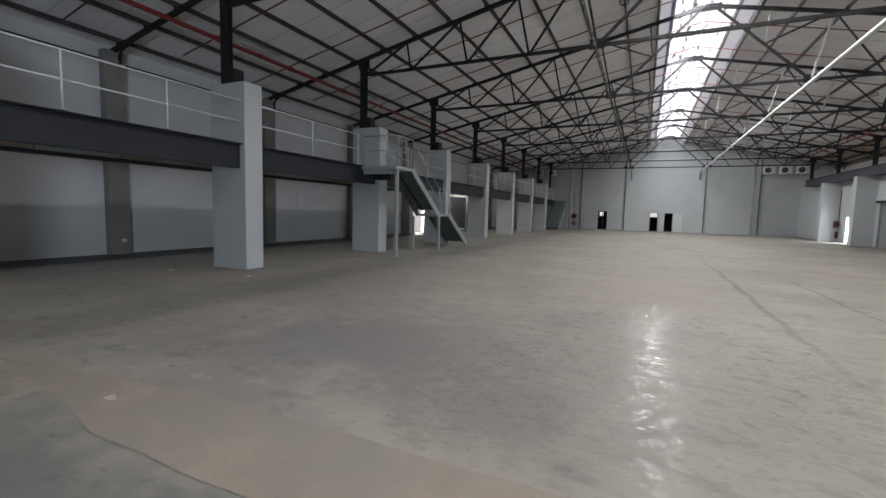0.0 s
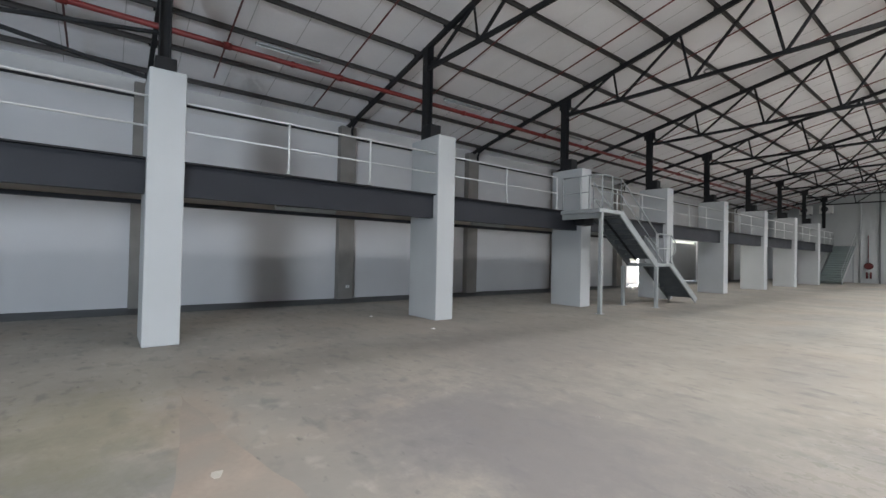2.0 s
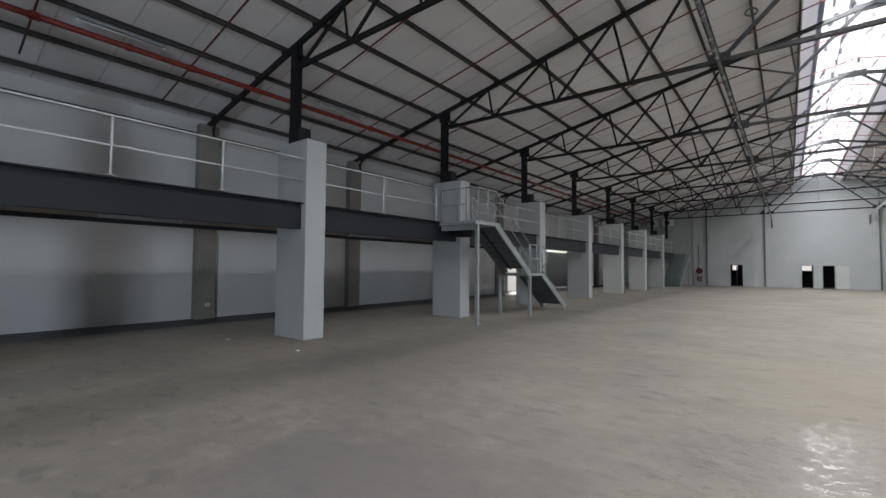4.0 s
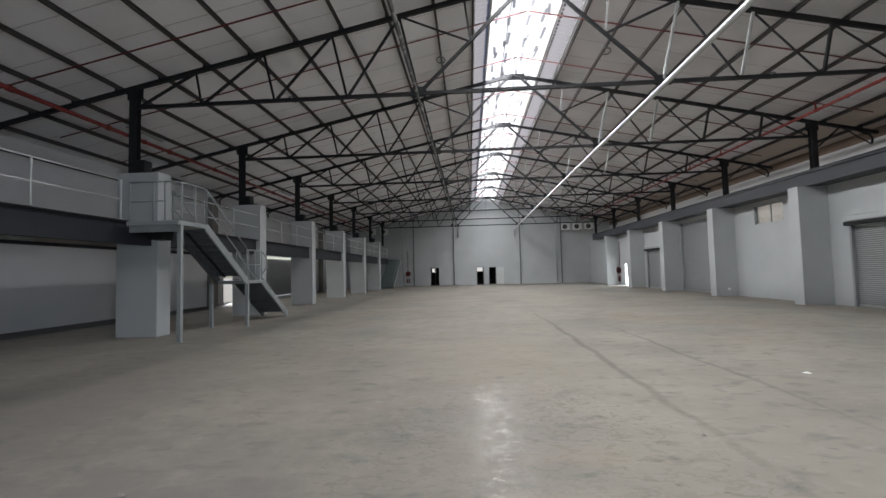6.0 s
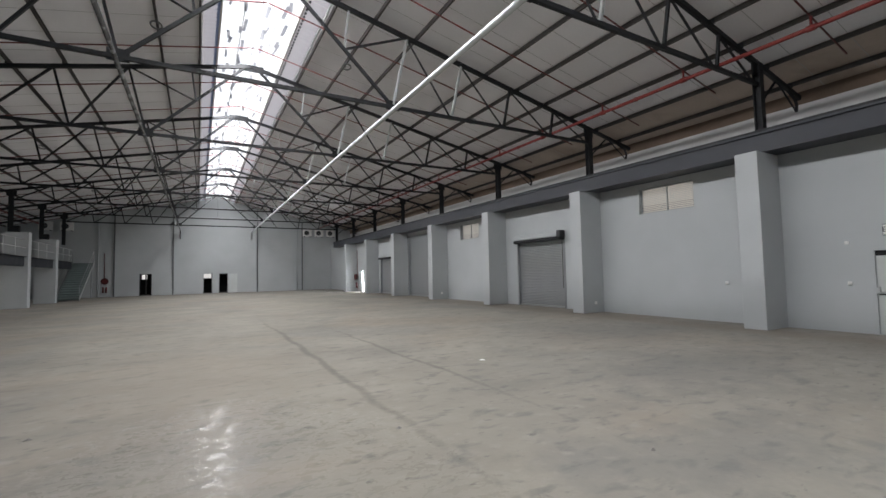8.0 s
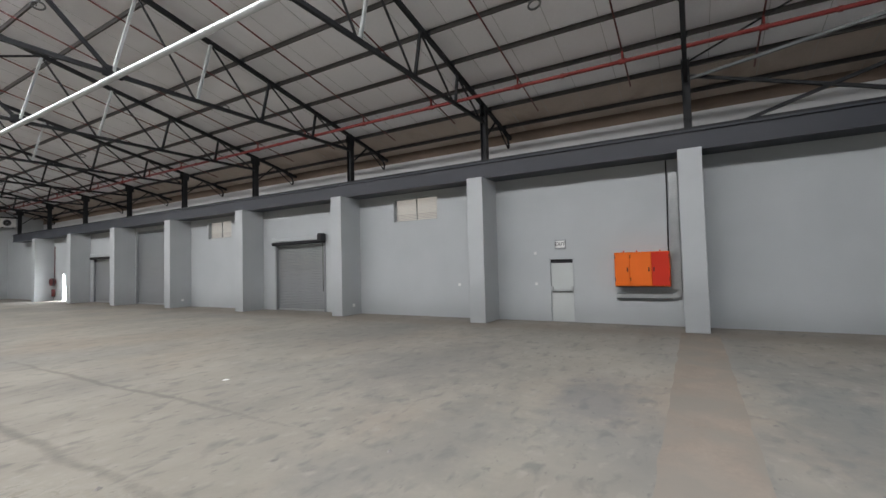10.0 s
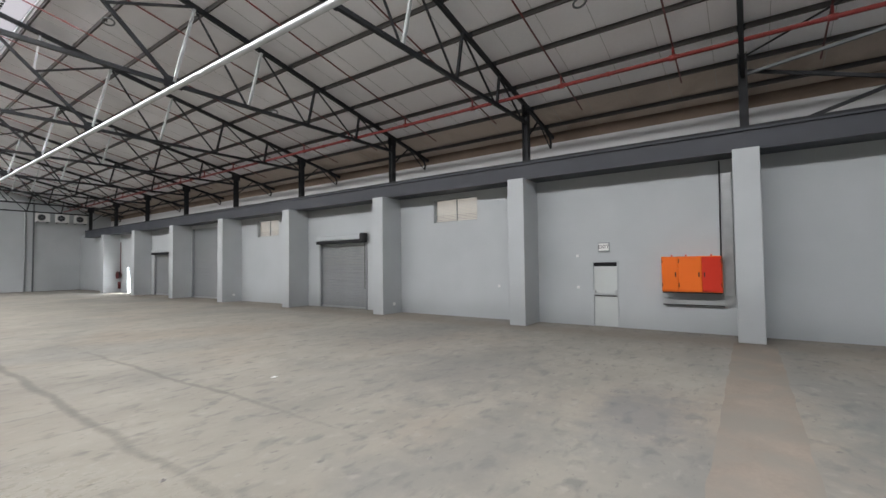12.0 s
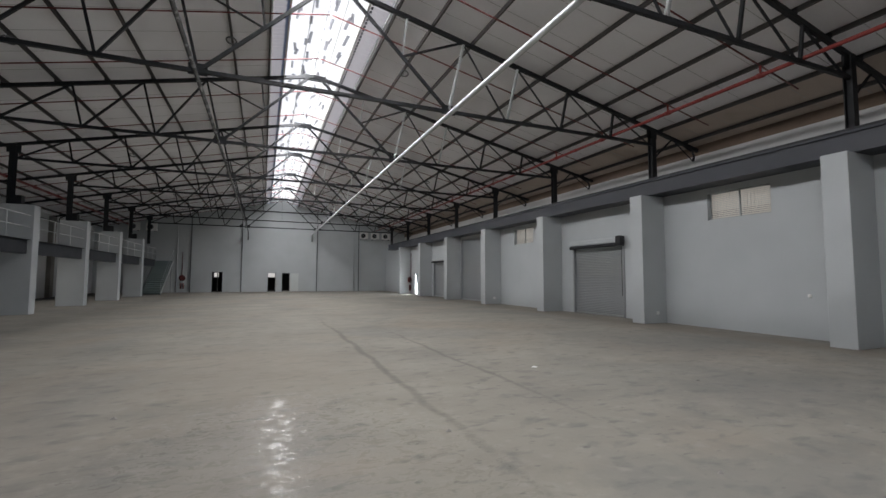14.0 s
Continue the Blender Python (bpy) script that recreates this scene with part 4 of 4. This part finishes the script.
for y, z in ((4.57, 2.2), (4.56, 1.2), (7.41, 1.18)):
    so = thing("socket", EAST, y, z, "small white wall socket", "socket", "wall sockets")
    part("plate", box(B(), (-0.025, -0.045, -0.045), (0, 0.045, 0.045), 0.006), WHITE, so)
    part("insert", box(B(), (-0.032, -0.025, -0.025), (-0.025, 0.025, 0.025), 0.003), WHITE, so)
for i in (2, 4):
    so = thing("socket", 14.42, bay(i) - 0.278, 0.38, "small white socket on the column side", "socket", "wall sockets")
    part("plate", box(B(), (-0.07, -0.025, -0.06), (0.07, 0, 0.06), 0.006), WHITE, so)
    part("insert", box(B(), (-0.03, -0.032, -0.03), (0.03, -0.025, 0.03), 0.003), WHITE, so)
so = thing("socket", WEST + 0.3, 6.25, 0.45, "small white wall socket on the pier", "socket", "wall sockets")
part("plate", box(B(), (0, -0.07, -0.05), (0.025, 0.07, 0.05), 0.006), WHITE, so)
part("insert", box(B(), (0.025, -0.03, -0.025), (0.032, 0.03, 0.025), 0.003), RAIL, so)


def hose_reel(m, label):
    root = thing("fire_hose_reel", 0, 0, 0, label, "hose reel", "hose reels")
    part("drum", rod(B(), (0, 0, 0), (0.18, 0, 0), 0.22, 20), REELRED, root, smooth=True)
    for x in (0.0, 0.18):
        part("rim", ring(B(), (x, 0, 0), (1, 0, 0), 0.28, 0.025), REELRED, root, smooth=True)
    part("hose", ring(B(), (0.09, 0, 0), (1, 0, 0), 0.23, 0.06), BLACK, root, smooth=True)
    part("bracket", box(B(), (0.18, -0.06, -0.1), (0.3, 0.06, 0.1), 0.01), REELRED, root)
    part("supply_pipe", rod(B(), (0.24, 0.05, 0.0), (0.24, 0.05, 2.7), 0.03, 8), REELRED, root, smooth=True)
    for y in (-0.12, 0.12):
        part("extinguisher", rod(B(), (0.15, y, -1.1), (0.15, y, -0.55), 0.07, 12), REELRED, root, smooth=True)
    root.matrix_world = m
    return root


hose_reel(pose(EAST - 0.3, 42.25, 1.42), "red fire hose reel on the grey wall")
hose_reel(pose(-6.85, NORTH - 0.3, 1.5, 0, 0, 90), "red fire hose reel near the gable wall")

side_door = thing("door_2", EAST + 0.25, 41.05, 0, "pale side door standing open to the daylight", "door", kind="structure")
part("leaf", box(B(), (0.06, -0.05, 0.01), (0.92, -0.01, 2.0), 0.004), DOORPAINT, side_door)
part("handle", rod(B(), (0.8, -0.1, 1.0), (0.8, -0.05, 1.0), 0.02, 8), GALV, side_door)

GLOW = bpy.data.materials.new("bright_sky_outside")
GLOW.use_nodes = True
em = GLOW.node_tree.nodes.new("ShaderNodeEmission")
em.inputs["Color"].default_value, em.inputs["Strength"].default_value = (1, 0.98, 0.95, 1), 0.8
GLOW.node_tree.links.new(em.outputs[0], GLOW.node_tree.nodes["Material Output"].inputs["Surface"])
for k, (x0, x1, y0, y1, z0, z1) in enumerate(((-5.2, -3.2, NORTH + 5.4, NORTH + 5.45, 1.2, 2.5), (0.8, 3.0, NORTH + 5.4, NORTH + 5.45, 1.2, 2.5), (EAST + 1.2, EAST + 1.25, 7.5, 11.6, 3.0, 5.2), (EAST + 1.2, EAST + 1.25, 20.0, 24.5, 3.0, 5.2))):
    setting("backdrop_%d" % (k + 1), box(B(), (x0, y0, z0), (x1, y1, z1)), GLOW, "bright hazy sky outside the window")

# ---- north wall fittings ----
for x in (-6.15, -1.3, 6.65, 11.5):
    post = thing("wall_post", x, NORTH, 0, "slim grey steel post on the gable wall", "post", "gable posts")
    part("flange", box(B(), (-0.06, -0.16, 0), (0.06, -0.14, chord(x) + 0.1)), POSTGREY, post)
    part("web", box(B(), (-0.02, -0.14, 0), (0.02, 0, chord(x) + 0.1)), POSTGREY, post)
for x in (-7.4, 10.95):
    part("downpipe", rod(B(), (x, NORTH - 0.08, 0), (x, NORTH - 0.08, chord(x)), 0.06, 10), WALL, smooth=True)
    tagged(scene.collection.objects[-1], "grey painted downpipe on the gable wall", "pipe", "downpipes")
girt = thing("gable_bracing", RIDGE, NORTH - 0.2, 8, "steel rails across the gable", "bracing")
part("lower_rail", bar(B(), (-8.9, 0, 0), (9.0, 0, 0), 0.08, 0.08), RAIL_LIGHT, girt)
part("upper_rail", bar(B(), (-4.0, 0, 1.05), (4.2, 0, 1.05), 0.07, 0.07), RAIL_LIGHT, girt)
part("hanger", bar(B(), (0.0, 0, 0), (0.0, 0, 2.3), 0.06, 0.06), RAIL, girt)
for s in (-1, 1):
    part("brace", bar(B(), (s * 4.0, 0, -0.1), (s * 1.5, 0, 1.7), 0.06, 0.06), RAIL, girt)
    part("bracket", bar(B(), (s * 4.0, 0, -0.6), (s * 4.3, 0, -0.9), 0.06, 0.2), STEEL, girt)

for k, hole in enumerate(DOORS_N):
    x0, x1, z1 = hole
    f = thing("door_%d" % (k + 3), (x0 + x1) / 2, NORTH, 0, ("half open dark door with a bright pane", "door with a bright upper pane", "dark open doorway with white leaf folded back")[k], "door", kind="structure")
    h = (x1 - x0) / 2
    for a, b, c, d in ((-h, -h + 0.06, 0, z1), (h - 0.06, h, 0, z1), (-h + 0.06, h - 0.06, z1 - 0.06, z1)):
        part("door_frame", box(B(), (a, -0.02, c), (b, 0.2, d), 0.004), (STEEL, RAIL, RAIL)[k], f)
    if k == 2:
        part("leaf", box(B(), (h + 0.02, -0.07, 0.01), (h + 0.9, -0.03, 2.05), 0.004), DOORPAINT, f, "white door leaf")
        part("handle", rod(B(), (h + 0.8, -0.12, 1.0), (h + 0.8, -0.07, 1.0), 0.02, 8), GALV, f)
    elif k == 0:
        part("leaf", box(B(), (-0.02, 0.02, 0.01), (0.02, 0.9, 2.05), 0.004), DARKROOM, f)
    room = B()
    setting("room_%d" % (k + 1), wall_along_y(room, x0 - 0.6, x0 - 0.5, NORTH + 0.3, NORTH + 4.5, 0, 2.6, []), DARKROOM, "dark passage wall behind the gable door")
    setting("room_wall_%d" % (k + 1), box(B(), (x1 + 0.5 if k != 1 else x1 + 0.2, NORTH + 0.3, 0), (x1 + 0.6 if k != 1 else x1 + 0.3, NORTH + 4.5, 2.6)), DARKROOM, "dark passage wall behind the gable door")
setting("room_ceiling", box(B(), (-5, NORTH + 0.3, 2.6), (5, NORTH + 4.6, 2.7)), DARKROOM, "low ceiling over the rear rooms")
setting("room_floor", box(B(), (-5, NORTH + 0.3, -0.2), (5, NORTH + 4.6, -0.001)), DARKROOM, "dark floor of the rear rooms")
back = B()
for x0, x1, z0, z1 in ((-5, -4.35, 0, 2.6), (-4.35, -3.85, 0, 1.6), (-4.35, -3.85, 2.12, 2.6), (-3.85, 1.46, 0, 2.6), (1.46, 2.3, 0, 1.6), (1.46, 2.3, 2.12, 2.6), (2.3, 5, 0, 2.6)):
    box(back, (x0, NORTH + 4.4, z0), (x1, NORTH + 4.6, z1))
setting("room_back", back, DARKROOM, "dark rear wall with two high window openings")


def aircon(x, z):
    root = thing("air_conditioner", x, NORTH, z, "white outdoor air conditioning unit on a shelf", "air conditioner", "air conditioners")
    part("casing", box(B(), (-0.48, -0.5, 0), (0.48, -0.12, 0.78), 0.02), WHITE, root)
    part("fan_grille", ring(B(), (-0.1, -0.51, 0.39), (0, 1, 0), 0.27, 0.02), RAIL, root)
    part("fan_well", rod(B(), (-0.1, -0.515, 0.39), (-0.1, -0.5, 0.39), 0.25, 18), BLACK, root)
    for a in range(3):
        t = a * math.pi / 3
        part("guard_bar", bar(B(), (-0.1 - 0.26 * math.cos(t), -0.525, 0.39 - 0.26 * math.sin(t)), (-0.1 + 0.26 * math.cos(t), -0.525, 0.39 + 0.26 * math.sin(t)), 0.015, 0.015), RAIL, root)
    for s in (-0.35, 0.35):
        part("bracket", bar(B(), (s, -0.55, -0.03), (s, 0, -0.03), 0.05, 0.06), STEEL, root)
    return root


for x, z in ((12.05, 6.25), (13.42, 6.25), (14.78, 6.25), (-9.7, 6.3), (-11.2, 6.3)):
    aircon(x, z)

# ---- west wall fittings ----
shut = thing("roller_shutter", WEST - 0.16, 33.85, 0, "grey shutter with gaps of daylight under the mezzanine", "roller shutter", "roller shutters")
part("curtain", box(B(), (-0.02, -2.64, 0.12), (0.02, 2.64, 2.98), 0.004), SHUTTER, shut)
for s in (-1, 1):
    part("guide", box(B(), (-0.06, s * 2.6 - 0.045, 0), (0.06, s * 2.6 + 0.045, 3.1)), SHUTTER, shut)
leaf = thing("door_6", WEST, 27.7, 0, "pale door standing open under the mezzanine", "door", kind="structure")
part("leaf", box(B(), (0.02, 0.02, 0.01), (0.06, 1.6, 2.05), 0.004), DOORPAINT, leaf)
part("handle", rod(B(), (0.06, 1.4, 1.0), (0.12, 1.4, 1.0), 0.02, 8), GALV, leaf)

for i in range(-2, 7):
    root = thing("batten_light", -9.95, bay(i) + 3.06, 2.66 if i < 3 else 2.96, "unlit dusty grey fluorescent batten under the mezzanine deck", "lamp", "batten lights")
    part("body", box(B(), (-0.05, -0.75, 0.02), (0.05, 0.75, 0.08), 0.006), RAIL, root)
    part("tube", rod(B(), (0, -0.7, 0.0), (0, 0.7, 0.0), 0.018, 8), RAIL, root, smooth=True)
    for s in (-0.72, 0.72):
        part("tube_holder", box(B(), (-0.02, s - 0.02, -0.02), (0.02, s + 0.02, 0.03)), RAIL, root)

# ---- floor litter ----
def scrap(x, y, r, mat, label, h=0.02):
    bm = B()
    n = 7
    top = [bm.verts.new((r * (0.6 + 0.5 * random.random()) * math.cos(2 * math.pi * k / n), 0.7 * r * (0.6 + 0.5 * random.random()) * math.sin(2 * math.pi * k / n), 0.0)) for k in range(n)]
    peak = bm.verts.new((0, 0, h))
    for k in range(n):
        bm.faces.new((top[k], top[(k + 1) % n], peak))
    bm.faces.new(top[::-1])
    ob = tagged(part("scrap", bm, mat), label, "litter", "floor litter")
    ob.location = (x, y, 0.005)
    ob.rotation_euler[2] = random.random() * 6


scrap(-3.07, 0.0, 0.075, UPPER_SCRAP, "pale buff smear of mortar on the floor", 0.004)
for x, y, r in ((5.65, 7.07, 0.065), (-7.36, 5.15, 0.07), (-9.74, 4.85, 0.06), (14.2, -3.74, 0.2)):
    scrap(x, y, r, WHITE, "white chip of debris on the concrete floor")
for x, y, r in ((2.85, 4.6, 0.05), (0.4, 2.6, 0.04), (4.6, 2.8, 0.04), (-2.1, 3.4, 0.05), (-0.6, 6.4, 0.05), (7.5, 5.2, 0.06)):
    scrap(x, y, r, PILASTER, "small brown scrap on the concrete floor")
